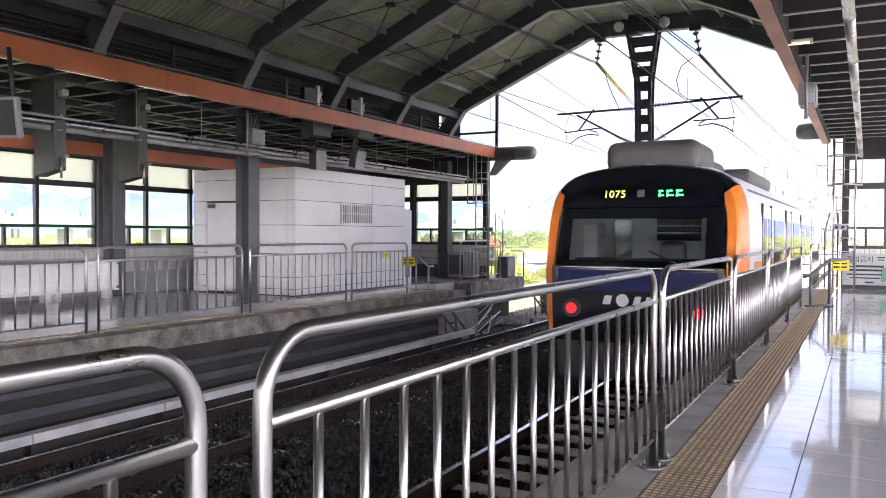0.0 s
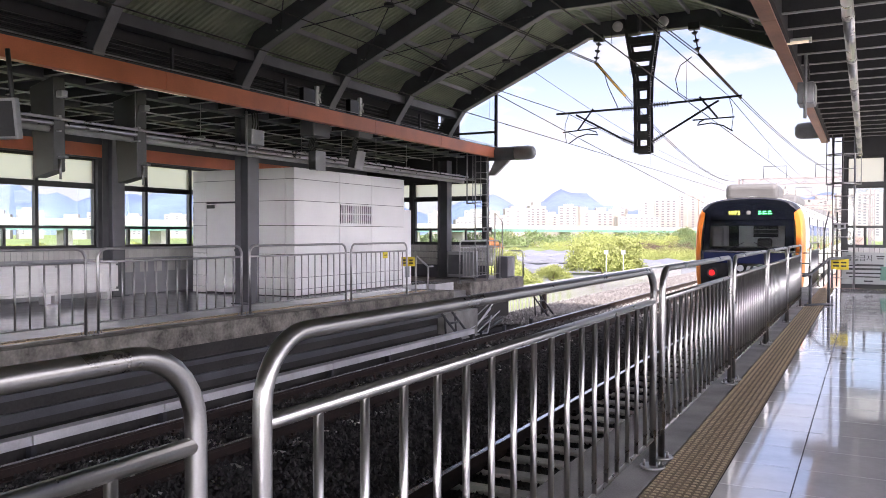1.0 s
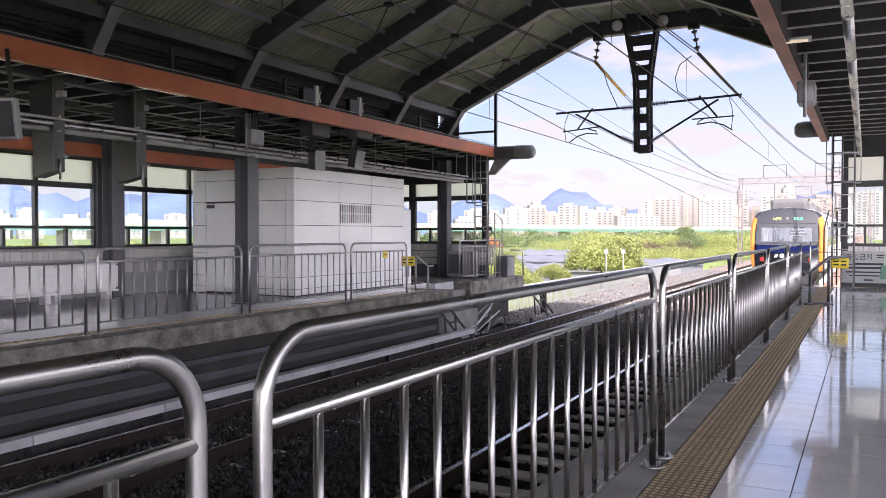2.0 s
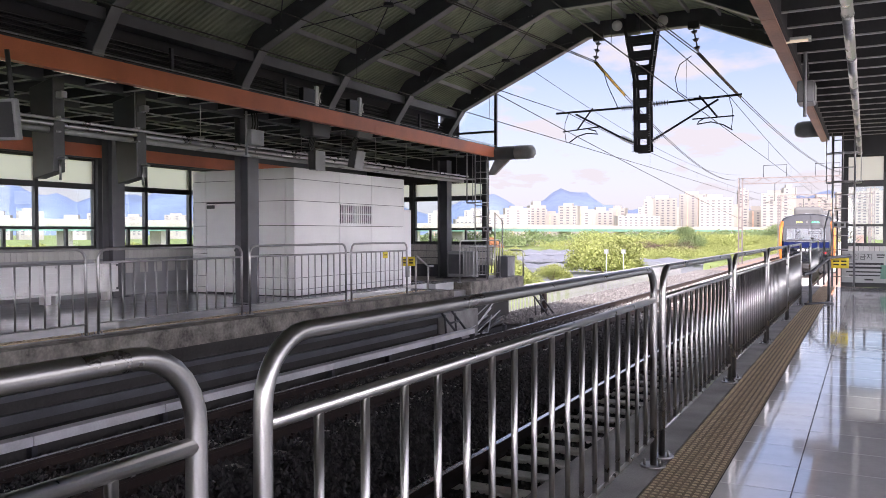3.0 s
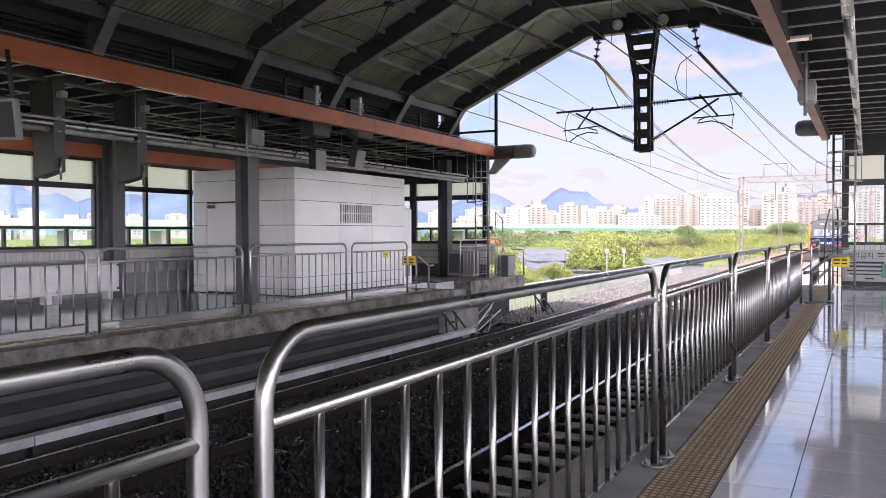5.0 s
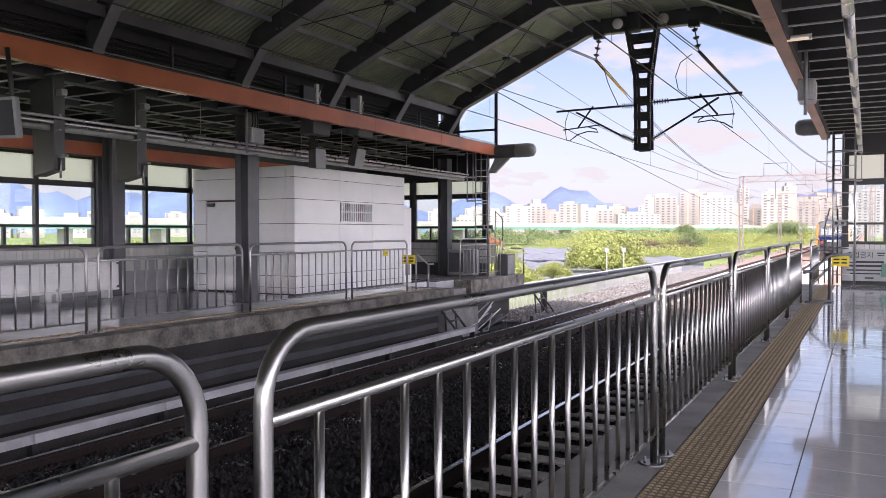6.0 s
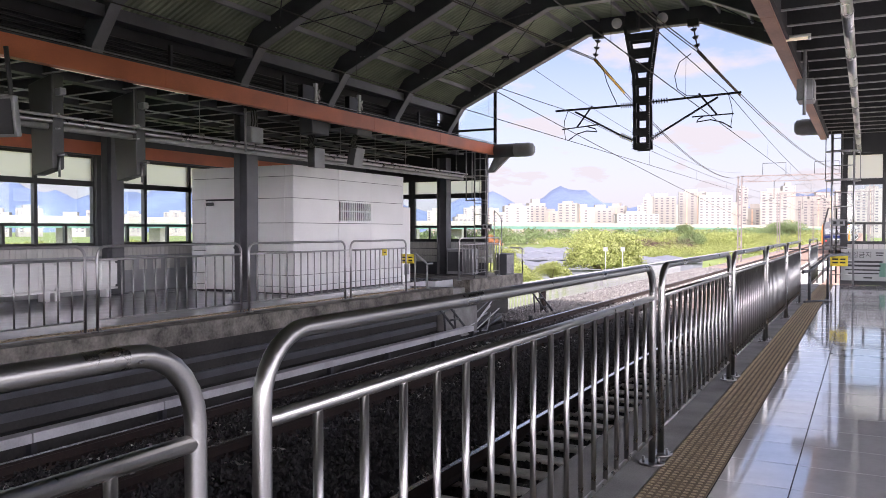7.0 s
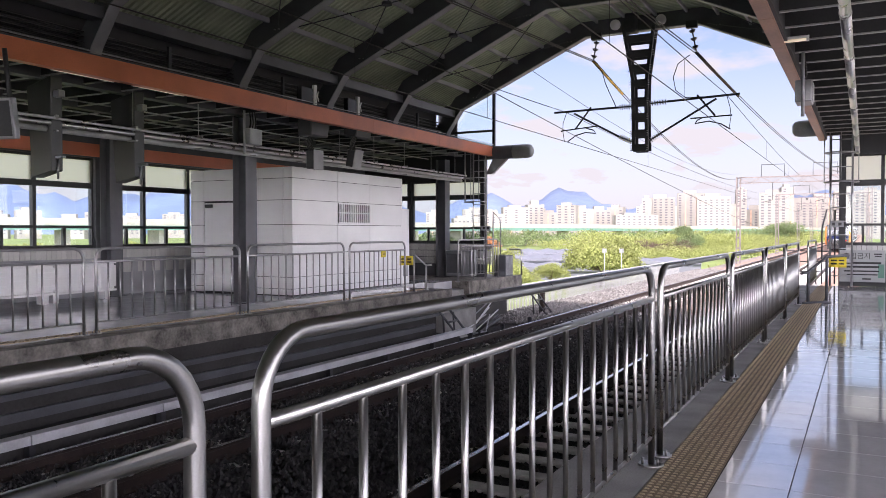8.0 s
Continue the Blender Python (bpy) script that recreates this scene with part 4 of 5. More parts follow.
def wires():
    def wire(name, pts, r, label, material="wire"):
        bm = bmesh.new()
        tube(bm, pts, r, 6)
        return solid(name, bm, material, label, "overhead wire", "structure", "overhead wires")
    for x, zc, zm in ((NEAR, 4.06, 4.98), (FAR + 0.05, 3.97, 4.8)):
        spans = [(-10, YM), (YM, 80), (80, 130), (130, 185)]
        for a, b in spans:
            wire("contact_wire", [(x, a, zc), (x, b, zc)], 0.009, "thin contact wire above the track")
            cat = catenary((x, a, zm), (x, b, zm), 0.2 if a < 20 else 0.45)
            wire("messenger_wire", cat, 0.009, "messenger wire above the contact wire")
            if b < 140:
                k = 4
                while k < 24:
                    p = cat[k]
                    wire("dropper", [(p.x, p.y, p.z), (p.x, p.y, zc)], 0.004, "thin dropper between the wires")
                    k += 4
    for dx in (-0.04, 0.04):
        wire("feeder_wire", catenary((-6.69 + dx, -4, 4.7), (-6.69 + dx, YM, 6.15), 0.06), 0.013, "dark feeder cable")
        wire("feeder_wire", catenary((-6.69 + dx, YM, 6.15), (-10.3 + dx, 80, 6.6), 1.3), 0.013, "dark feeder cable")
        wire("feeder_wire", catenary((-3.93 + dx, -4, 4.85), (-3.93 + dx, YM, 6.1), 0.06), 0.013, "dark feeder cable")
        wire("feeder_wire", catenary((-3.93 + dx, YM, 6.1), (-1.2 + dx, 80, 6.8), 1.0), 0.013, "dark feeder cable")
    c = catenary((-6.69, YM, 6.15), (-10.3, 80, 6.6), 1.3, 60)
    wire("cable_sleeve", c[0:5], 0.045, "yellow protective cable sleeve", "yellow_pole")
    c = catenary((-3.93, YM, 6.1), (-1.2, 80, 6.8), 1.0, 60)
    wire("cable_sleeve", c[0:7], 0.035, "brown protective cable sleeve", "rail_rust")
    wire("earth_wire", catenary((-9.8, 14, 6.1), (-9.4, 93, 1.6), 0.3), 0.014, "dark sagging earth cable")
    wire("earth_wire", catenary((-8.7, YM, 6.2), (-10.6, 80, 6.9), 0.9), 0.008, "thin earth wire")
    # jumper loops below the hanging insulators
    wire("jumper_loop", [(-6.69, YM, 6.1), (-6.45, YM, 5.85), (-6.35, YM, 5.5), (-6.22, YM, 5.2), (-6.1, YM, 4.95), (-6.05, YM, 4.82)], 0.012, "curved jumper cable")
    wire("jumper_loop", [(-4.1, YM, 6.05), (-4.4, YM, 5.85), (-4.52, YM, 5.5), (-4.45, YM, 5.15), (-4.2, YM, 4.95), (-3.7, YM, 4.93)], 0.012, "curved jumper cable")


wires()


def gantry(y, h):
    t = thing("catenary_gantry", "weathered steel catenary portal across the tracks", "gantry", "catenary gantries")
    for x in (-10.6, 0.4):
        bm = bmesh.new()
        for dx in (-0.16, 0.16):
            bx(bm, x + dx - 0.05, x + dx + 0.05, y - 0.15, y + 0.15, -2.0, h)
        for k in range(int(h + 1)):
            z = -1.2 + k * 1.0
            bx(bm, x - 0.16, x + 0.16, y - 0.14, y - 0.1, z, z + 0.15)
        part("post", bm, "gantry", t)
    bm = bmesh.new()
    bx(bm, -10.6, 0.4, y - 0.06, y + 0.06, h - 0.12, h)
    bx(bm, -10.6, 0.4, y - 0.06, y + 0.06, h - 0.62, h - 0.54)
    for k in range(11):
        tube(bm, [(-10.6 + k, y, h - 0.58), (-9.6 + k, y, h - 0.06)] if k % 2 else [(-10.6 + k, y, h - 0.06), (-9.6 + k, y, h - 0.58)], 0.03, 6)
    part("truss", bm, "gantry", t)
    for x in (-8.6, -4.2):
        bm = bmesh.new()
        tube(bm, [(x, y, h), (x, y, h + 1.1), (x + 2.0, y, h + 1.1), (x + 2.0, y, h)], 0.035, 6)
        part("bracket", bm, "mast", t)
        bm = bmesh.new()
        tube(bm, [(x + 1, y, h - 0.6), (x + 1, y, h - 2.2), (x + 0.2, y, h - 2.4)], 0.035, 6)
        part("drop_arm", bm, "mast", t)
    bm = bmesh.new()
    insulator(bm, (-10.3, y, 4.4), (-9.5, y, 4.6), 0.1, 5)
    part("insulator", bm, "insul", t)


for gy in (80, 118, 157, 198):
    gantry(gy, 6.6)


# ---- things on the far platform ----
def column(x, y, z1, name="canopy_column"):
    t = thing(name, "dark grey steel column carrying the canopy", "column", "canopy columns")
    part("web", box(x - 0.15, x + 0.15, y - 0.012, y + 0.012, 0.0, z1), "paint_dark", t)
    for s in (-1, 1):
        part("flange", box(*sorted((x + s * 0.15, x + s * 0.168)), y - 0.16, y + 0.16, 0.0, z1), "eaves", t)
    part("base_plate", box(x - 0.22, x + 0.22, y - 0.22, y + 0.22, 0.0, 0.02), "paint_dark", t)


column(-10.95, 12.25, 3.7)
column(-11.85, 22.4, 3.7)
column(-10.95, 2.0, 3.7)
column(-14.78, 12.22, 3.7)
column(-14.78, 7.6, 3.7)


def conduits():
    t = thing("conduit_rack", "galvanised pipe and cable rack hung below the canopy", "conduit", kind="structure")
    for dx, dz, r, m in ((0, 0, 0.035, "steel_pipe"), (0.07, 0.07, 0.022, "steel_pipe"), (-0.1, -0.07, 0.05, "purlin")):
        bm = bmesh.new()
        tube(bm, [(-10.6 + dx, -20, 3.02 + dz), (-10.6 + dx, 21.4, 3.02 + dz)], r, 10)
        part("pipe", bm, m, t)
    y = 0.5
    while y < 21:
        bm = bmesh.new()
        tube(bm, [(-10.6, y, 3.0), (-10.6, y, 3.72)], 0.008, 6)
        bx(bm, -10.72, -10.5, y - 0.02, y + 0.02, 2.9, 2.92)
        bx(bm, -10.62, -10.5, y - 0.02, y + 0.02, 3.08, 3.14)
        part("hanger", bm, "purlin", t)
        y += 1.45
    g = np.random.RandomState(5)
    for k in range(3):
        bm = bmesh.new()
        x = -11.6 - k * 0.9
        tube(bm, [(x, -8, 3.6 - 0.03 * k), (x, 21, 3.6 - 0.03 * k)], 0.014, 6)
        part("thin_pipe", bm, "purlin", t)
    # galvanised duct on the near side
    t = thing("round_duct", "shiny galvanised round duct below the near canopy", "duct", kind="structure")
    y = -8.0
    while y < 21:
        bm = bmesh.new()
        tube(bm, [(-0.17, y, 3.36), (-0.17, y + 1.98, 3.36)], 0.05, 16)
        part("duct_length", bm, "steel_pipe", t)
        bm = bmesh.new()
        tube(bm, [(-0.17, y + 1.96, 3.36), (-0.17, y + 2.02, 3.36)], 0.056, 16)
        bx(bm, -0.175, -0.165, y + 1.985, y + 1.995, 3.36, 3.72)
        part("clamp", bm, "purlin", t)
        y += 2.0


conduits()


def tube_light(x0, y0, x1, y1, z, label):
    t = thing("tube_light", label, "lamp", "tube lights")
    a, b = Vector((x0, y0, z)), Vector((x1, y1, z))
    d = (b - a).normalized()
    bm = bmesh.new()
    tube(bm, [a + d * 0.03, b - d * 0.03], 0.019, 10)
    part("tube", bm, "tube_glow", t, "lit fluorescent tube")
    for e in (a, b - d * 0.03):
        bm = bmesh.new()
        tube(bm, [e, e + d * 0.03], 0.024, 10)
        part("end_cap", bm, "white_panel", t)
    up = Vector((0, 0, 0.03))
    bm = bmesh.new()
    tube(bm, [a + up, b + up], 0.022, 8)
    part("batten", bm, "white_panel", t)


for ty in (-11.4, -9.9, -8.4, -6.9, -5.4, -3.9, -2.4, -0.9, 0.6, 2.1, 3.6, 5.6, 7.3, 8.7):
    tube_light(-10.03, ty, -10.03, ty + 1.05, 3.692, "lit fluorescent tube light behind the fascia beam")
tube_light(-0.95, 10.4, -0.6, 10.4, 3.69, "short lit tube light below the near canopy")


def hanging_sign(x, y):
    t = thing("hanging_signboard", "dark grey slab-shaped signboard hung below the canopy", "signboard", "hanging signboards", at=(x, y, 0))
    bm = bmesh.new()
    prism(bm, [(-0.3, 3.62), (0.4, 3.72), (0.4, 2.32), (-0.16, 2.24)], 'y', -0.09, 0.09)
    bmesh.ops.bevel(bm, geom=bm.edges[:], offset=0.012, segments=1, affect='EDGES')
    part("board", bm, "sign_dark", t)
    bm = bmesh.new()
    tube(bm, [(0.42, 0, 2.2), (0.42, 0, 2.5)], 0.018, 8)
    part("edge_tube", bm, "steel_far", t, "short pale metal tube")
    part("bracket", bevbox(0.2, 0.55, -0.05, 0.05, 3.4, 3.5, 0.01), "grey_box", t)
    part("small_bracket", bevbox(0.3, 0.6, -0.03, 0.03, 2.5, 2.54, 0.008), "grey_box", t)
    t.rotation_euler.z = radians(-8)


hanging_sign(-10.95, 7.83)
hanging_sign(-10.95, 9.35)


def monitor(x, y, z, w, h, turn, label):
    t = thing("hanging_monitor", label, "monitor", "hanging monitors", at=(x, y, z))
    part("casing", bevbox(-w / 2, w / 2, -0.05, 0.05, -h / 2, h / 2, 0.02, 2), "grey_box", t)
    part("screen", box(-w / 2 + 0.04, w / 2 - 0.04, -0.056, -0.05, -h / 2 + 0.04, h / 2 - 0.04), "soffit", t, "dark blank screen")
    bm = bmesh.new()
    tube(bm, [(w * 0.3, 0.08, -0.2), (w * 0.3, 0.08, 3.72 - z)], 0.03, 8)
    bx(bm, w * 0.2, w * 0.4, 0.04, 0.1, -0.05, 0.05)
    part("pole", bm, "mast", t)
    t.rotation_euler = Euler((radians(8), 0, radians(turn)))


monitor(-9.75, 6.3, 2.85, 0.62, 0.52, 18, "small dark screen in a pale casing under the canopy")


def signal_box(x, y, z, w, h, d, label, pole=True):
    t = thing("junction_box", label, "junction box", "junction boxes", at=(x, y, z))
    part("box", bevbox(-d / 2, d / 2, -w / 2, w / 2, -h / 2, h / 2, 0.012, 1), "grey_box", t)
    part("cover", bevbox(d / 2, d / 2 + 0.012, -w / 2 + 0.02, w / 2 - 0.02, -h / 2 + 0.02, h / 2 - 0.02, 0.005, 1), "grey_box", t)
    for k in range(3):
        bm = bmesh.new()
        yy = -w * 0.25 + k * w * 0.2
        tube(bm, [(0, yy, h / 2), (0.02, yy + 0.01, h / 2 + 0.12), (0, yy, 3.72 - z)], 0.014, 6)
        part("cable", bm, "black", t)
    if pole:
        bm = bmesh.new()
        tube(bm, [(0, -w / 2 - 0.06, -h / 2 - 0.2), (0, -w / 2 - 0.06, 3.72 - z)], 0.022, 8)
        part("pole", bm, "grey_box", t)


signal_box(-10.4, 11.87, 3.24, 0.36, 0.3, 0.16, "grey electrical box with cables under the canopy")
signal_box(-0.72, 11.55, 3.24, 0.42, 0.28, 0.2, "grey electrical box hung below the near canopy")


def camera_box(x, y, z, label, tilt):
    t = thing("platform_camera", label, "platform camera", "platform cameras", at=(x, y, z))
    part("housing", bevbox(-0.1, 0.1, -0.16, 0.16, -0.18, 0.2, 0.02, 1), "sign_dark", t)
    part("hood", bevbox(0.1, 0.12, -0.17, 0.17, -0.2, 0.22, 0.01, 1), "paint_mid", t)
    bm = bmesh.new()
    for k in range(4):
        tube(bm, [(-0.05, -0.1 + 0.06 * k, 0.2), (-0.12, -0.1 + 0.05 * k, 0.34), (-0.05, -0.08 + 0.05 * k, 0.55)], 0.018, 6)
    part("cables", bm, "black", t)
    part("mount", bevbox(-0.2, 0.15, -0.3, 0.3, 0.5, 0.85, 0.02, 1), "paint_dark", t)
    t.rotation_euler.y = radians(tilt)


camera_box(-10.25, 13.6, 2.92, "grey camera housing with cables below the canopy", 0)
camera_box(-10.2, 15.0, 3.06, "dark tilted camera housing with cables below the canopy", 12)


def fascia_lamp(y, w):
    t = thing("fascia_bracket", "pale metal bracket with cut-outs on the fascia beam", "bracket", "fascia brackets", at=(-9.82, y, 3.95))
    bm = bmesh.new()
    bx(bm, -0.03, 0.03, 0, 0.09, 0.02, 0.42)
    part("plate", bm, "white_panel", t)
    part("box", bevbox(-0.1, 0.02, -w, -0.02, 0.03, 0.34, 0.01), "black", t)
    bm = bmesh.new()
    tube(bm, [(0.03, 0.04, 0.1), (0.03, 0.14, 0.3)], 0.015, 6)
    tube(bm, [(0.03, 0.14, 0.1), (0.03, 0.06, 0.3)], 0.015, 6)
    part("clip", bm, "white_panel", t)


fascia_lamp(13.0, 0.4)
fascia_lamp(14.55, 0.35)


def radiator(y0):
    t = thing("bench_heater", "white slatted heater bench on legs", "heater", "heater benches", at=(-14.3, y0, 0))
    part("casing", bevbox(-0.22, 0.2, 0, 1.42, 0.22, 0.76, 0.015), "white_panel", t)
    part("top_ledge", bevbox(-0.26, 0.24, -0.02, 1.44, 0.76, 0.79, 0.008), "white_panel", t)
    part("foot_rail", box(0.2, 0.24, -0.02, 1.44, 0.18, 0.22), "white_panel", t)
    for y in (0.06, 0.55, 1.05):
        p = part("panel", bevbox(0.2, 0.215, y, y + 0.4, 0.27, 0.72, 0.006), "white_panel", t)
        for k in range(9):
            part("slat", box(0.215, 0.222, y + 0.02, y + 0.38, 0.3 + k * 0.045, 0.325 + k * 0.045), "white_panel", p)
    for y in (0.1, 1.32):
        part("leg", box(-0.1, 0.1, y - 0.06, y + 0.06, 0.0, 0.22), "white_panel", t)


for y0 in (7.4, 8.86, 10.3):
    radiator(y0)


def sill_tiles():
    g = thing("tile_band", "narrow off-white wall tiles in a band below the windows", "wall tiles", kind="structure")
    me = finish(bevbox(0.0, 0.012, 0.004, 0.116, 0.0, 0.2, 0.003), "tile", "white_wall")
    me2 = finish(bevbox(0.0, 0.012, 0.004, 0.236, 0.0, 0.3, 0.003), "tile", "white_wall")
    for k in range(100):
        o = new("tile", me)
        o.parent, o.location = g, (-15.045, 6.0 + k * 0.12, 0.84)
    for k in range(14):
        o = new("tile", me2)
        o.parent, o.location = g, (-15.045, 11.9 + k * 0.42, 0.5)
    for row, z in ((me, 0.84), (me, 0.62), (me, 0.4)):
        for k in range(34):
            o = new("tile", row)
            o.parent = g
            o.matrix_basis = pose(-14.5 + k * 0.12 + 0.12, 22.745, z, 0, 0, -90)
    for row, z in ((me, 0.88),):
        for k in range(30):
            o = new("tile", row)
            o.parent = g
            o.matrix_basis = pose(-0.55 + k * 0.12 + 0.12, 23.245, z - 0.02, 0, 0, -90)


sill_tiles()


def cage_ladder(x0, x1, y, z0, z1, label, cage0=2.3):
    t = thing("caged_ladder", label, "ladder", "caged ladders")
    for x in (x0, x1):
        bm = bmesh.new()
        tube(bm, [(x, y, z0), (x, y, z1)], 0.024, 8)
        part("stile", bm, "steel_far", t)
    z = z0 + 0.25
    while z < z1:
        bm = bmesh.new()
        tube(bm, [(x0, y, z), (x1, y, z)], 0.014, 6)
        part("rung", bm, "steel_far", t)
        z += 0.33
    xm, r = (x0 + x1) / 2, (x1 - x0) / 2 + 0.14
    for z in (cage0, cage0 + 0.7, z1 - 0.02):
        bm = bmesh.new()
        tube(bm, [(x0, y, z)] + arc((xm, y - 0.25, z), r, 180, 360, 12, 'xy') + [(x1, y, z)], 0.016, 6)
        part("hoop", bm, "steel_far", t)
    for k in range(5):
        a = radians(190 + 40 * k)
        bm = bmesh.new()
        tube(bm, [(xm + r * math.cos(a), y - 0.25 + r * math.sin(a), cage0), (xm + r * math.cos(a), y - 0.25 + r * math.sin(a), z1)], 0.012, 6)
        part("cage_bar", bm, "steel_far", t)
    return t


cage_ladder(-10.36, -9.96, 21.55, 0.0, 4.0, "steel ladder with safety cage beside the far platform end wall")
cage_ladder(-0.74, -0.27, 21.6, 0.1, 4.0, "steel ladder with safety cage beside the near platform end wall", 2.6)


def plate(name, x, y, z, w, h, material, label, category, bars, bar_mat, turn=0):
    t = thing(name, label, category, at=(x, y, z))
    part("board", bevbox(-w / 2, w / 2, -0.008, 0.008, -h / 2, h / 2, 0.004), material, t)
    for bx0, bz, bw, bh in bars:
        part("text_bar", box(bx0 - bw / 2, bx0 + bw / 2, -0.011, -0.008, bz - bh / 2, bz + bh / 2), bar_mat, t)
    t.rotation_euler.z = radians(turn)
    return t


YB = [(-0.07, 0.035, 0.11, 0.03), (0.07, 0.035, 0.1, 0.03), (-0.07, -0.035, 0.11, 0.03), (0.07, -0.035, 0.1, 0.03)]
plate("warning_sign", -0.49, 18.42, 0.785, 0.33, 0.22, "yellow", "yellow warning sign on the ramp handrail", "sign", YB, "black")
plate("warning_sign", -9.54, 16.2, 0.745, 0.32, 0.22, "yellow", "yellow warning sign on the far platform railing", "sign", YB, "black", 20)
plate("warning_sign", -9.39, 14.95, 0.93, 0.18, 0.14, "yellow", "small yellow notice on the far railing", "sign", [(0, 0, 0.1, 0.02)], "black", 90)
plate("small_notice", -9.9, 21.45, 1.53, 0.3, 0.14, "grey_box", "small grey notice on the ladder", "sign", [(-0.07, 0, 0.07, 0.07), (0.07, 0, 0.07, 0.07)], "black")
plate("small_notice", -0.6, 21.5, 1.6, 0.3, 0.14, "grey_box", "small grey notice on the near ladder", "sign", [(-0.07, 0, 0.07, 0.07), (0.07, 0, 0.07, 0.07)], "black")
notice = plate("notice_board", -0.05, 23.2, 0.53, 1.05, 0.82, "notice", "pale notice board with Korean no-entry text", "notice board", [(0.36, 0.31, 0.18, 0.03), (0.36, 0.25, 0.15, 0.025), (-0.02, 0.08, 0.9, 0.05), (-0.04, -0.02, 0.85, 0.05), (-0.02, -0.13, 0.8, 0.035), (0.0, -0.22, 0.7, 0.03), (0.1, -0.33, 0.2, 0.035)], "black")
cu = bpy.data.curves.new("notice_title", 'FONT')
cu.body, cu.size, cu.extrude, cu.align_x = "출입금지", 0.17, 0.002, 'CENTER'
cu.materials.append(M["black"])
o = new("title", cu)
o.parent = notice
o.matrix_basis = pose(-0.12, -0.012, 0.2, 90, 0, 0)
part("green_patch", box(0.36, 0.5, -0.0105, -0.008, -0.3, 0.05), "barrier", notice)


def bent_rail(name, pts, r, steel, label, feet=(), extra=()):
    t = thing(name, label, "handrail", "handrails")
    bm = bmesh.new()
    tube(bm, pts, r, 10)
    part("rail", bm, steel, t)
    for p in feet:
        bm = bmesh.new()
        tube(bm, [p, (p[0], p[1], 0)], r, 10)
        tube(bm, [(p[0], p[1], 0.0), (p[0], p[1], 0.015)], r * 3, 12)
        part("post", bm, steel, t)
    for a, b in extra:
        bm = bmesh.new()
        tube(bm, [a, b], r * 0.7, 8)
        part("bar", bm, steel, t)
    return t


# near platform end: sloping handrails and last railing
bent_rail("ramp_handrail", [(-1.08, 16.95, 0.6), (-0.98, 17.3, 0.62), (-0.66, 17.6, 0.92), (-0.3, 18.3, 0.93)], 0.03, "paint_dark", "dark grey sloping handrail at the platform end", ((-0.98, 17.3, 0.62), (-0.66, 17.6, 0.92)), (((-1.05, 16.95, 0.03), (-0.64, 17.5, 0.03)),))
railing(-1.15, 20.2, 23.6, "brushed stainless steel railing panel at the platform end", "railings on the tiled platform", n=16)
bent_rail("end_fence", [(-1.0, 23.4, 0.02), (-1.0, 23.4, 1.5), (-0.9, 23.6, 2.0), (-0.7, 23.6, 2.0), (-0.7, 23.6, 0.02)], 0.02, "paint_dark", "dark steel end barrier beyond the platform", (), tuple(((-1.9, 23.5, z), (-0.7, 23.5, z)) for z in (0.35, 0.62, 0.9)))
# far platform end
bent_rail("ramp_handrail", [(-9.45, 16.4, 0.84), (-9.45, 16.45, 0.86), (-9.45, 17.0, 0.6), (-9.45, 17.25, 0.6)], 0.022, "steel_far", "short sloping steel handrail at the steps", ((-9.45, 16.4, 0.84), (-9.45, 17.0, 0.6)))


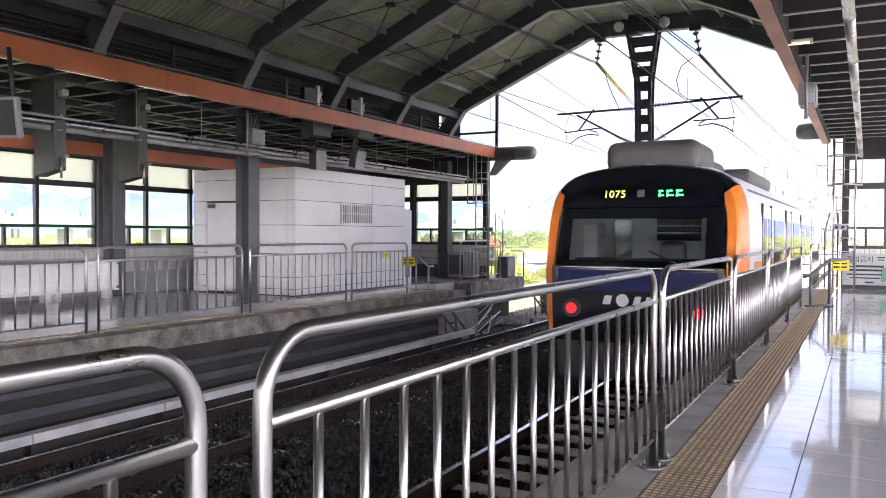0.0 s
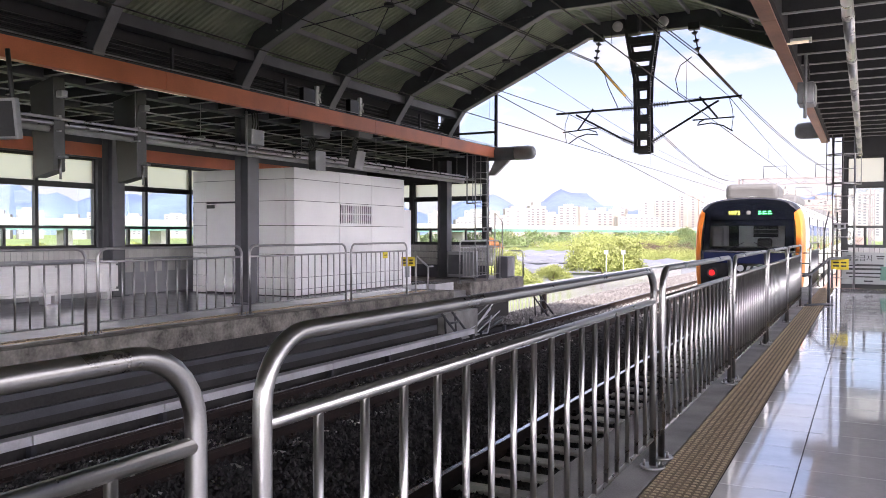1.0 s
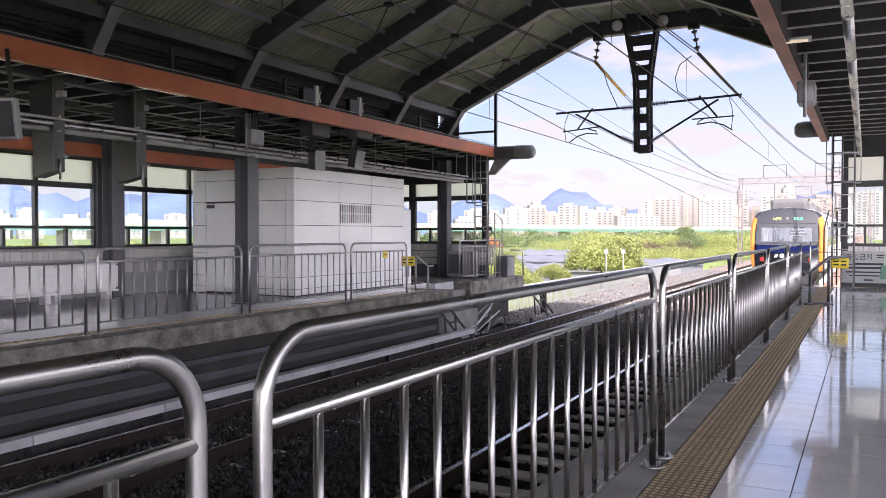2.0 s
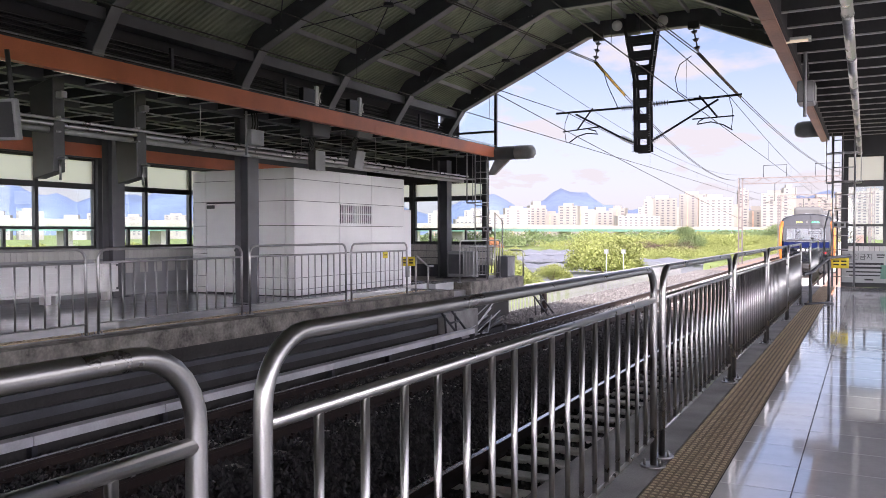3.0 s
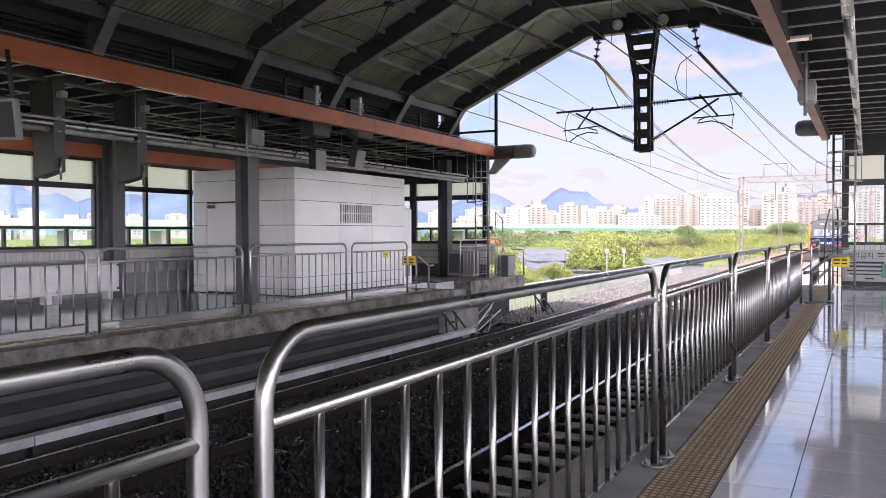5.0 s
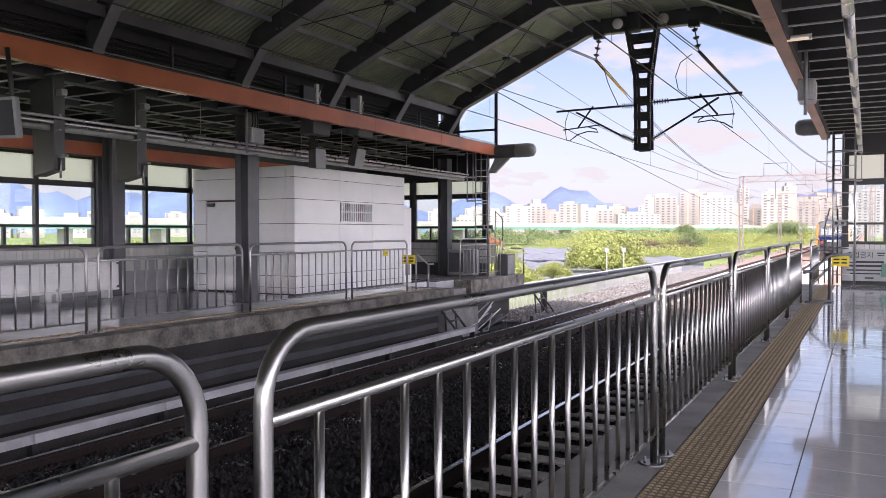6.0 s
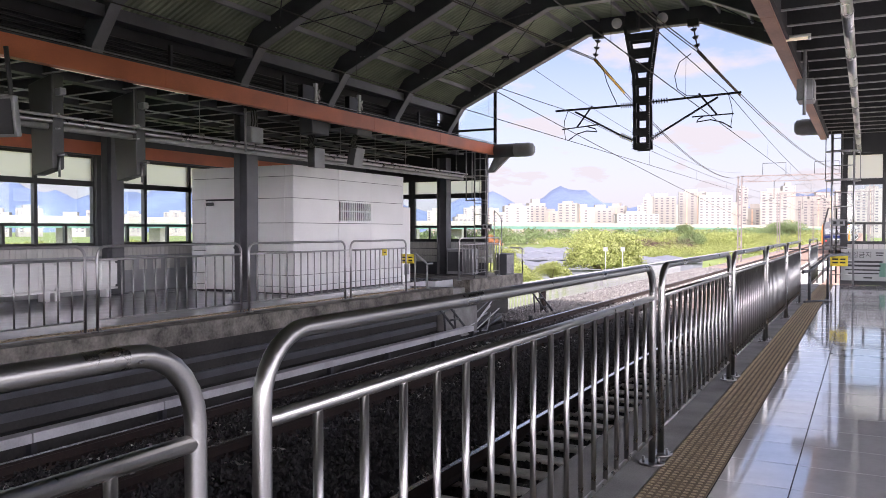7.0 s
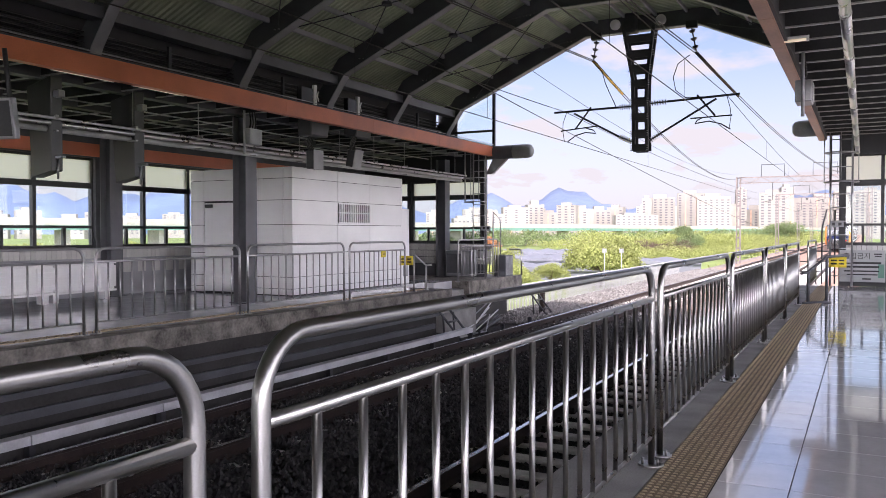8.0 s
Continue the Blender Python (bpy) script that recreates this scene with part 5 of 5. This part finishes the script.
def end_things():
    t = railing(-10.15, 20.1, 22.9, "brushed stainless steel railing panel on the far platform end", "railings on the far platform", steel="steel_far", n=12)
    t = thing("utility_cabinet", "grey ribbed utility cabinet at the platform end", "cabinet", at=(-10.25, 23.55, 0))
    part("casing", bevbox(-0.2, 0.2, -0.3, 0.3, 0.0, 0.68, 0.01), "paint_dark", t)
    for k in range(8):
        part("rib", box(0.2, 0.212, -0.27 + k * 0.07, -0.235 + k * 0.07, 0.05, 0.64), "paint_mid", t)
    t = thing("utility_cabinet", "white utility cabinet beside the booth", "cabinet", at=(-11.4, 18.9, 0))
    part("casing", bevbox(-0.4, 0.22, -0.25, 0.25, 0.0, 2.05, 0.015), "white_panel", t)
    part("vent", box(0.22, 0.226, -0.1, 0.15, 0.2, 0.5), "grey_box", t)
    t = thing("utility_cabinet", "grey air unit by the end wall", "cabinet", at=(-11.1, 22.2, 0))
    part("casing", bevbox(-0.45, 0.45, -0.2, 0.2, 0.05, 0.85, 0.02), "grey_box", t)
    part("fan_grille", box(-0.4, 0.1, -0.206, -0.2, 0.15, 0.75), "paint_dark", t)
    bent_rail("end_fence", [(-10.64, 23.6, 0), (-10.64, 23.6, 2.07), (-10.38, 23.6, 1.81), (-10.38, 23.6, 0)], 0.02, "paint_mid", "tall bent steel barrier at the far platform end")
    bent_rail("end_fence", [(-10.38, 24.3, 0.85), (-10.0, 24.3, 0.85), (-9.94, 24.3, 0.8), (-9.94, 24.3, 0)], 0.025, "steel_far", "low steel barrier at the far platform end")
    # steel steps down to the track
    for x, y, s in ((-9.2, 17.2, 1), (-9.6, 24.2, 1)):
        t = thing("track_steps", "dark steel steps leaning on the platform wall", "steps", "track steps", at=(x, y, 0))
        for dy in (0, 0.55):
            bm = bmesh.new()
            tube(bm, [(-0.1, dy - 0.1, -0.35), (0.4, dy + 0.5, BED)], 0.03, 6)
            part("stringer", bm, "mast", t)
            bm = bmesh.new()
            tube(bm, [(0.05, dy + 0.1, -0.6), (0.1, dy + 0.12, BED)], 0.025, 6)
            part("leg", bm, "mast", t)
        for k in range(3):
            p = Vector((-0.1, -0.1, -0.35)).lerp(Vector((0.4, 0.5, BED)), (k + 0.6) / 3.4)
            bm = bmesh.new()
            tube(bm, [(p.x, p.y, p.z), (p.x, p.y + 0.55, p.z)], 0.025, 6)
            part("tread", bm, "mast", t)
    t = thing("marker_post", "rusty brown post beside the track", "post", at=(-9.7, 25.6, BED))
    bm = bmesh.new()
    tube(bm, [(0, 0, -0.3), (0, 0, 0.75)], 0.09, 10)
    part("post", bm, "rail_rust", t)
    # spare cables and hoses dumped below the platform end
    t = thing("cable_heap", "heap of pale and dark cables below the platform end", "cables", at=(-9.35, 19.2, BED))
    g = np.random.RandomState(8)
    for k in range(9):
        a = Vector((g.uniform(-0.4, 0.3), g.uniform(-1.5, 0.2), 0.05))
        b = Vector((g.uniform(-0.5, 0.2), g.uniform(0.6, 2.6), g.uniform(0.2, 0.9)))
        m = a.lerp(b, 0.5) + Vector((g.uniform(-0.2, 0.2), 0, -0.2))
        bm = bmesh.new()
        tube(bm, [a, a.lerp(m, 0.6), m, b.lerp(m, 0.4), b], 0.018 if k % 3 else 0.035, 8)
        part("cable", bm, ("black", "trough", "grey_box")[k % 3], t)


end_things()


def gable_glass():
    t = thing("gable_window", "translucent glazed panel closing the roof gable", "window", kind="structure")
    bm = bmesh.new()
    prism(bm, [(-11.15, 3.98), (-9.85, 3.98), (-9.85, 5.45), (-10.75, 5.05), (-11.15, 4.5)], 'y', END + 0.18, END + 0.19)
    g = part("pane", bm, "glass", t)
    g.visible_shadow = False
    bm = bmesh.new()
    bx(bm, -9.88, -9.8, END + 0.15, END + 0.22, 3.9, 5.55)
    bx(bm, -11.2, -9.85, END + 0.15, END + 0.22, 4.42, 4.48)
    part("window_frame", bm, "window_frame", t)


gable_glass()


def roof_bracing():
    t = thing("roof_bracing", "thin steel tie rods with turnbuckle discs under the roof", "bracing", kind="structure")
    for y0, y1 in zip(FRAMES[:], FRAMES[1:]):
        for (xa, za), (xb, zb) in (((-10.4, 5.4), (-7.1, 6.85)), ((-3.7, 6.85), (-0.4, 5.4))):
            bm = bmesh.new()
            tube(bm, [(xa, y0, za), (xb, y1, zb)], 0.012, 6)
            part("rod", bm, "mast", t)
            bm = bmesh.new()
            tube(bm, [(xb, y0, zb), (xa, y1, za)], 0.012, 6)
            part("rod", bm, "mast", t)
            bm = bmesh.new()
            c = Vector(((xa + xb) / 2, (y0 + y1) / 2, (za + zb) / 2))
            tube(bm, [c - Vector((0.01, 0, 0.03)), c + Vector((-0.01, 0, 0.03))], 0.11, 14)
            part("turnbuckle_disc", bm, "mast", t)


roof_bracing()


# ---- outside ----
GZ = -6.0
solid("ground", box(-3500, 3500, -3000, 4800, GZ - 0.6, GZ), "grass", "grassy low land around the station", "ground", "structure")
bm = bmesh.new()
prism(bm, [(-20, GZ - 0.1), (9, GZ - 0.1), (3.0, -2.2), (-14.0, -2.2)], 'y', 24.7, 900)
solid("embankment", bm, "grass", "grass covered railway embankment", "embankment", "structure")
solid("station_base", box(-15.3, 5.3, -10, 24.69, GZ - 0.1, -2.21), "concrete", "concrete base of the elevated station", "base", "structure")
solid("service_path", box(-12.6, -10.9, 26, 320, -2.2, -1.98), "path", "pale gravel service path beside the track", "path", "structure")


def fence():
    t = thing("picket_fence", "pale steel picket fence along the railway", "fence")
    me = finish(box(-0.012, 0.012, -0.02, 0.02, -1.95, -0.98), "picket", "grey_box")
    for k in range(260):
        o = new("picket", me)
        o.parent, o.location = t, (-12.75, 22 + k * 0.16, 0)
    for z in (-1.8, -1.1):
        part("rail", box(-12.8, -12.76, 22, 64, z, z + 0.04), "grey_box", t)
    part("kerb", box(-12.95, -12.6, 22, 300, -2.25, -1.95), "path", t, "pale concrete kerb")
    bm = bmesh.new()
    tube(bm, [(-12.9, 22, -0.85), (-12.9, 200, -0.85)], 0.05, 8)
    part("top_pipe", bm, "grey_box", t)


fence()


def leaves(rng, blobs, n, size):
    """Leaf quads scattered over lumpy blobs: (centre, radii)."""
    vs, fs = [], []
    w = np.array([b[1][0] * b[1][1] for b in blobs], float)
    pick = rng.choice(len(blobs), n, p=w / w.sum())
    for i in range(n):
        c, r = blobs[pick[i]]
        d = rng.normal(size=3)
        d /= np.linalg.norm(d)
        d[2] = abs(d[2]) * 1.1 - 0.25
        p = np.array(c) + d * np.array(r) * rng.uniform(0.6, 1.08)
        u = rng.normal(size=3)
        u /= np.linalg.norm(u)
        v = np.cross(u, rng.normal(size=3))
        v /= np.linalg.norm(v) + 1e-6
        s = size * rng.uniform(0.5, 1.3)
        k = len(vs)
        vs += [(p - u * s).tolist(), (p + v * s * 0.5).tolist(), (p + u * s).tolist(), (p - v * s * 0.5).tolist()]
        fs.append((k, k + 1, k + 2, k + 3))
    return vs, fs


def leaf_mesh(name, rng, blobs, n, size, material):
    vs, fs = leaves(rng, blobs, n, size)
    me = bpy.data.meshes.new(name)
    me.from_pydata(vs, [], fs)
    me.materials.append(M[material])
    return new(name, me)


def tree(x, y, h, w, material, label, seed, base=GZ, n=3200):
    rng = np.random.RandomState(seed)
    t = thing("tree", label, "tree", "trees below the station", at=(x, y, base))
    bm = bmesh.new()
    tube(bm, [(0, 0, -0.1), (0.1, 0, h * 0.3), (0.0, 0.1, h * 0.6)], [h * 0.035, h * 0.025, h * 0.012], 8)
    part("trunk", bm, "bark", t)
    blobs = []
    for k in range(9):
        a = rng.uniform(0, 6.28)
        q = rng.uniform(0.1, 0.36) * w
        zc = h * rng.uniform(0.35, 0.8)
        r = w * rng.uniform(0.16, 0.27)
        blobs.append(((q * math.cos(a), q * math.sin(a), zc), (r, r, r * 0.85)))
        bm = bmesh.new()
        tube(bm, [(0.05, 0, h * 0.3), (q * math.cos(a) * 0.6, q * math.sin(a) * 0.6, zc * 0.85), (q * math.cos(a), q * math.sin(a), zc)], [h * 0.012, h * 0.008, h * 0.003], 6)
        part("limb", bm, "bark", t)
    c = leaf_mesh("crown", rng, blobs, int(n * 3.6), w * 0.0135, material)
    c.parent = t


tree(-31.5, 105, 7.6, 13.5, "leaf", "bushy bright green tree beside the railway", 1, n=5200)
tree(-36.0, 98, 3.8, 6.0, "leaf", "low bright green tree beside the railway", 2)
tree(-44.0, 96, 3.4, 7.0, "leaf", "low bright green tree among the sheds", 3)
tree(-52.5, 121, 5.0, 7.0, "leaf", "round green tree among the sheds", 4)
tree(-46, 245, 10.5, 12, "leaf_dark", "tall green tree in the belt of trees", 5)
tree(-27.5, 330, 11.5, 16, "leaf_dark", "dark green tree near the line", 6)
tree(-39.5, 92, 3.0, 8.0, "leaf", "low spreading bright green bush among the sheds", 8)
tree(-47, 104, 3.0, 8.5, "leaf", "low spreading bright green bush among the sheds", 9)
tree(-88, 190, 7.0, 8, "leaf_rust", "rust coloured tree beside the sheds", 7)


def belts():
    rng = np.random.RandomState(12)
    def belt(p, q, h, depth, n, size, material, label, lumps=60):
        blobs = []
        for k in range(lumps):
            s = rng.uniform(0, 1)
            x, y = p[0] + (q[0] - p[0]) * s + rng.uniform(-depth, depth), p[1] + (q[1] - p[1]) * s + rng.uniform(-depth, depth)
            r = rng.uniform(0.45, 0.8) * h
            blobs.append(((x, y, GZ + h * rng.uniform(0.15, 0.6)), (r * 1.5, r * 1.5, r * 0.75)))
        tagged(leaf_mesh("tree_belt", rng, blobs, n, size, material), label, "trees", kind="stuff")
    belt((-105, 300), (-18, 330), 7.6, 12, 80000, 0.27, "leaf", "long belt of bright green bushes and vines", 110)
    belt((-55, 200), (-14, 260), 4.2, 8, 40000, 0.19, "leaf", "bright green scrub beside the line", 70)
    belt((-66, 225), (-44, 232), 5.4, 4, 12000, 0.2, "leaf_red", "dark purple-leaved bushes", 22)
    belt((-190, 350), (-30, 520), 9.0, 16, 30000, 0.55, "leaf_dark", "dark green trees below the viaduct", 100)
    belt((-330, 120), (-200, 330), 4.0, 16, 12000, 0.6, "leaf", "green trees west of the station", 70)
    belt((15, 60), (25, 300), 7.5, 6, 14000, 0.4, "leaf", "green trees east of the line", 80)
    belt((-14.2, 60), (-13.6, 170), 3.9, 1.0, 9000, 0.2, "leaf", "weeds on the embankment edge", 60)


belts()


def shed(x, y, w, d, h, turn, label):
    t = thing("shed", label, "shed", "low sheds", at=(x, y, GZ))
    part("wall", box(-w / 2, w / 2, -d / 2, d / 2, 0, h), "roof_grey", t)
    bm = bmesh.new()
    n = max(3, int(w / 5))
    ridge = [(-w / 2 + w * k / (2 * n), h + (0.7 if k % 2 else 0.25)) for k in range(2 * n + 1)]
    prism(bm, [(-w / 2, h)] + ridge + [(w / 2, h)], 'y', -d / 2 - 0.4, d / 2 + 0.4)
    part("roof", bm, "roof_grey", t, "pale grey ridged roof")
    t.rotation_euler.z = radians(turn)


shed(-66, 150, 44, 30, 2.0, 25, "low shed with pale grey ridged roof")
shed(-84, 178, 52, 34, 2.4, 25, "low shed with pale grey ridged roof")
shed(-48, 126, 22, 22, 1.4, 25, "low shed with pale grey ridged roof")
shed(-40.5, 152, 24, 22, 1.7, 20, "low shed with pale grey ridged roof")
shed(-58, 110, 18, 14, 1.6, 25, "low shed with pale grey ridged roof")
for x, y in ((-27.4, 93), (-25.5, 93.6)):
    t = thing("marker_sign", "white marker board on a thin pole by the line", "sign", "marker signs", at=(x, y, GZ))
    bm = bmesh.new()
    tube(bm, [(0, 0, -0.2), (0, 0, 5.2)], 0.06, 8)
    part("pole", bm, "grey_box", t)
    part("board", box(-0.25, 0.25, -0.03, 0.03, 4.95, 5.45), "grey_box", t)


def viaduct():
    t = thing("road_viaduct", "elevated road viaduct with green noise barriers", "viaduct")
    p, q = Vector((-310, -150, 0)), Vector((40, 1220, 0))
    L = (q - p).length
    m = Matrix.Translation(p) @ Matrix.Rotation(math.atan2(q.y - p.y, q.x - p.x), 4, 'Z')
    t.matrix_basis = m
    part("deck", box(0, L, -7, 7, 2.2, 3.8), "road", t)
    part("parapet", box(0, L, -7.2, -6.9, 3.8, 5.2), "road", t)
    part("barrier", box(0, L, -7.25, -7.1, 2.2, 3.7), "barrier", t, "green noise barrier")
    part("barrier", box(0, L, 7.0, 7.2, 3.8, 6.2), "road", t)
    for k in range(44):
        s = 10 + k * 32
        part("pier", box(s - 0.9, s + 0.9, -4, 4, GZ, 2.2), "road", t)
    for k in range(30):
        bm = bmesh.new()
        s = 20 + k * 46
        tube(bm, [(s, -6.5, 4.5), (s, -6.5, 11), (s, -5.0, 11.6)], 0.12, 6)
        part("lamp_post", bm, "grey_box", t)


viaduct()


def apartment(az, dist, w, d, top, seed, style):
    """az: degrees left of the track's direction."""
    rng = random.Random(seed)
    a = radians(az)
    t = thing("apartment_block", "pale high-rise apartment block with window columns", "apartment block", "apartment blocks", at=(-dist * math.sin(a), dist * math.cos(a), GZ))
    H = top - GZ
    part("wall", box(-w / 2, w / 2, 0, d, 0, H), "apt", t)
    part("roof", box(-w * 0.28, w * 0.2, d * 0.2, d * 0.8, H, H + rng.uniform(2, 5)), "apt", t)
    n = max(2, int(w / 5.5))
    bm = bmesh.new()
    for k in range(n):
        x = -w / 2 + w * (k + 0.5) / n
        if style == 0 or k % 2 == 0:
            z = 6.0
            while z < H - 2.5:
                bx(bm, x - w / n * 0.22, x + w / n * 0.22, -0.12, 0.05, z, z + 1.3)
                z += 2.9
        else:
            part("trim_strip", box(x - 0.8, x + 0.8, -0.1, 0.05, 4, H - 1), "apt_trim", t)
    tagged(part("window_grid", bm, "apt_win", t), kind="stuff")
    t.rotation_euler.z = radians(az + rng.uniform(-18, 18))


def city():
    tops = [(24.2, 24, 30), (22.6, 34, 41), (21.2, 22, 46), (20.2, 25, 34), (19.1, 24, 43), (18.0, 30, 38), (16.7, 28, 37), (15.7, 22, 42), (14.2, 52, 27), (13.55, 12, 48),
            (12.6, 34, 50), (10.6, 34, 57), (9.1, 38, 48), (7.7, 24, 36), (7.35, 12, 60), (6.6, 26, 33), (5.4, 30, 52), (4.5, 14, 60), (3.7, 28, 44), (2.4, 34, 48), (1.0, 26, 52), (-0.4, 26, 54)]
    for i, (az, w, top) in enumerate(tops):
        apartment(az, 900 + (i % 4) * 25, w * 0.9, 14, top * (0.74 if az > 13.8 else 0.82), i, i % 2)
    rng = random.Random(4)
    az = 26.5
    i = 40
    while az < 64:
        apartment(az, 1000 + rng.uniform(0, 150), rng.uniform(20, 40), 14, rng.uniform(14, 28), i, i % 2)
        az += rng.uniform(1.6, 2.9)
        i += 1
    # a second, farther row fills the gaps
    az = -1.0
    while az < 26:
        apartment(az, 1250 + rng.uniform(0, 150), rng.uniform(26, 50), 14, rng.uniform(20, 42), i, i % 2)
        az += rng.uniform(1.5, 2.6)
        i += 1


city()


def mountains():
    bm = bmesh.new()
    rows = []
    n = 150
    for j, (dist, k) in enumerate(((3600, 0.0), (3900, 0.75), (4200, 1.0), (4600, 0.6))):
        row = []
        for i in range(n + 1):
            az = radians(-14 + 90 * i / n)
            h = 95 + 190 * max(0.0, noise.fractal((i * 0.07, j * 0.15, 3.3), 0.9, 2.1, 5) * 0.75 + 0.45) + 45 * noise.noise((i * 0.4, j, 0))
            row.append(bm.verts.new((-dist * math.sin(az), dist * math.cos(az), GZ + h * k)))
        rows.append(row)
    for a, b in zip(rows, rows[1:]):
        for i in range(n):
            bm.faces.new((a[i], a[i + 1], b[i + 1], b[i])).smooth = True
    solid("mountain_backdrop", bm, "mount", "mountain ridge behind the city, coloured blue for distance haze", "mountains", "structure")


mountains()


# ---- floor pieces ----
def floor_pieces():
    p = platform_right
    for x0, x1 in ((-0.73, -0.35), (-0.35, 0.25), (0.25, 0.85), (0.85, 1.45)):
        bm = bevbox(x0 + 0.003, x1 - 0.003, 0.003, 0.497, -0.012, 0.0, 0.0015)
        me = finish(bm, "floor_tile", "tile")
        for k in range(46 if x0 < 0.3 else 42):
            o = new("floor_tile", me)
            o.parent, o.location = p, (0, 0.2 + 0.5 * k, 0)
    part("back_tiles", box(-0.73, 1.45, -8, 0.19, -0.012, 0.0), "tile", p)
    # tactile plates with short raised ribs
    bm = bmesh.new()
    bx(bm, -1.066, -0.736, 0.001, 0.299, -0.006, 0.001)
    bm.faces.ensure_lookup_table()
    for i in range(8):
        for j in range(6):
            x, y = -1.058 + i * 0.0408, 0.012 + j * 0.0497
            lo = [bm.verts.new((x + a, y + b, 0.001)) for a, b in ((0, 0), (0.027, 0), (0.027, 0.019), (0, 0.019))]
            hi = [bm.verts.new((x + a, y + b, 0.006)) for a, b in ((0.005, 0.005), (0.022, 0.005), (0.022, 0.014), (0.005, 0.014))]
            bm.faces.new(hi)
            for k in range(4):
                bm.faces.new((lo[k], lo[(k + 1) % 4], hi[(k + 1) % 4], hi[k]))
    bm.faces.ensure_lookup_table()
    for f in bm.faces[:6]:
        f.material_index = 1
    me = finish(bm, "tactile_plate", ("tactile", "tactile_dark"))
    for k in range(94):
        o = new("tactile_plate", me)
        o.parent, o.location = p, (0, -5.0 + 0.3 * k, 0)
    # striped tread along the far platform edge
    q = platform_left
    bm = bmesh.new()
    bx(bm, -9.75, -9.55, 0.0, 0.29, 0.0, 0.006)
    for j in range(5):
        bx(bm, -9.74, -9.56, 0.01 + j * 0.058, 0.035 + j * 0.058, 0.006, 0.012)
    me = finish(bm, "tactile_plate", "tactile")
    for k in range(60):
        o = new("tactile_plate", me)
        o.parent, o.location = q, (0, 2 + 0.29 * k * 0.87, 0)


floor_pieces()


def motions():
    walk(TRAIN, [(0.0, pose(NEAR, 12.3, 0)), (0.5, pose(NEAR, 18.8, 0)), (1.0, pose(NEAR, 25.5, 0)), (1.5, pose(NEAR, 32.2, 0)), (3.0, pose(NEAR, 52.2, 0)), (3.5, pose(NEAR, 58.6, 0)), (4.5, pose(NEAR, 72.0, 0)),
                 (6.0, pose(NEAR, 92.0, 0)), (6.5, pose(NEAR, 98.8, 0)), (8.0, pose(NEAR, 119.0, 0))])


motions()
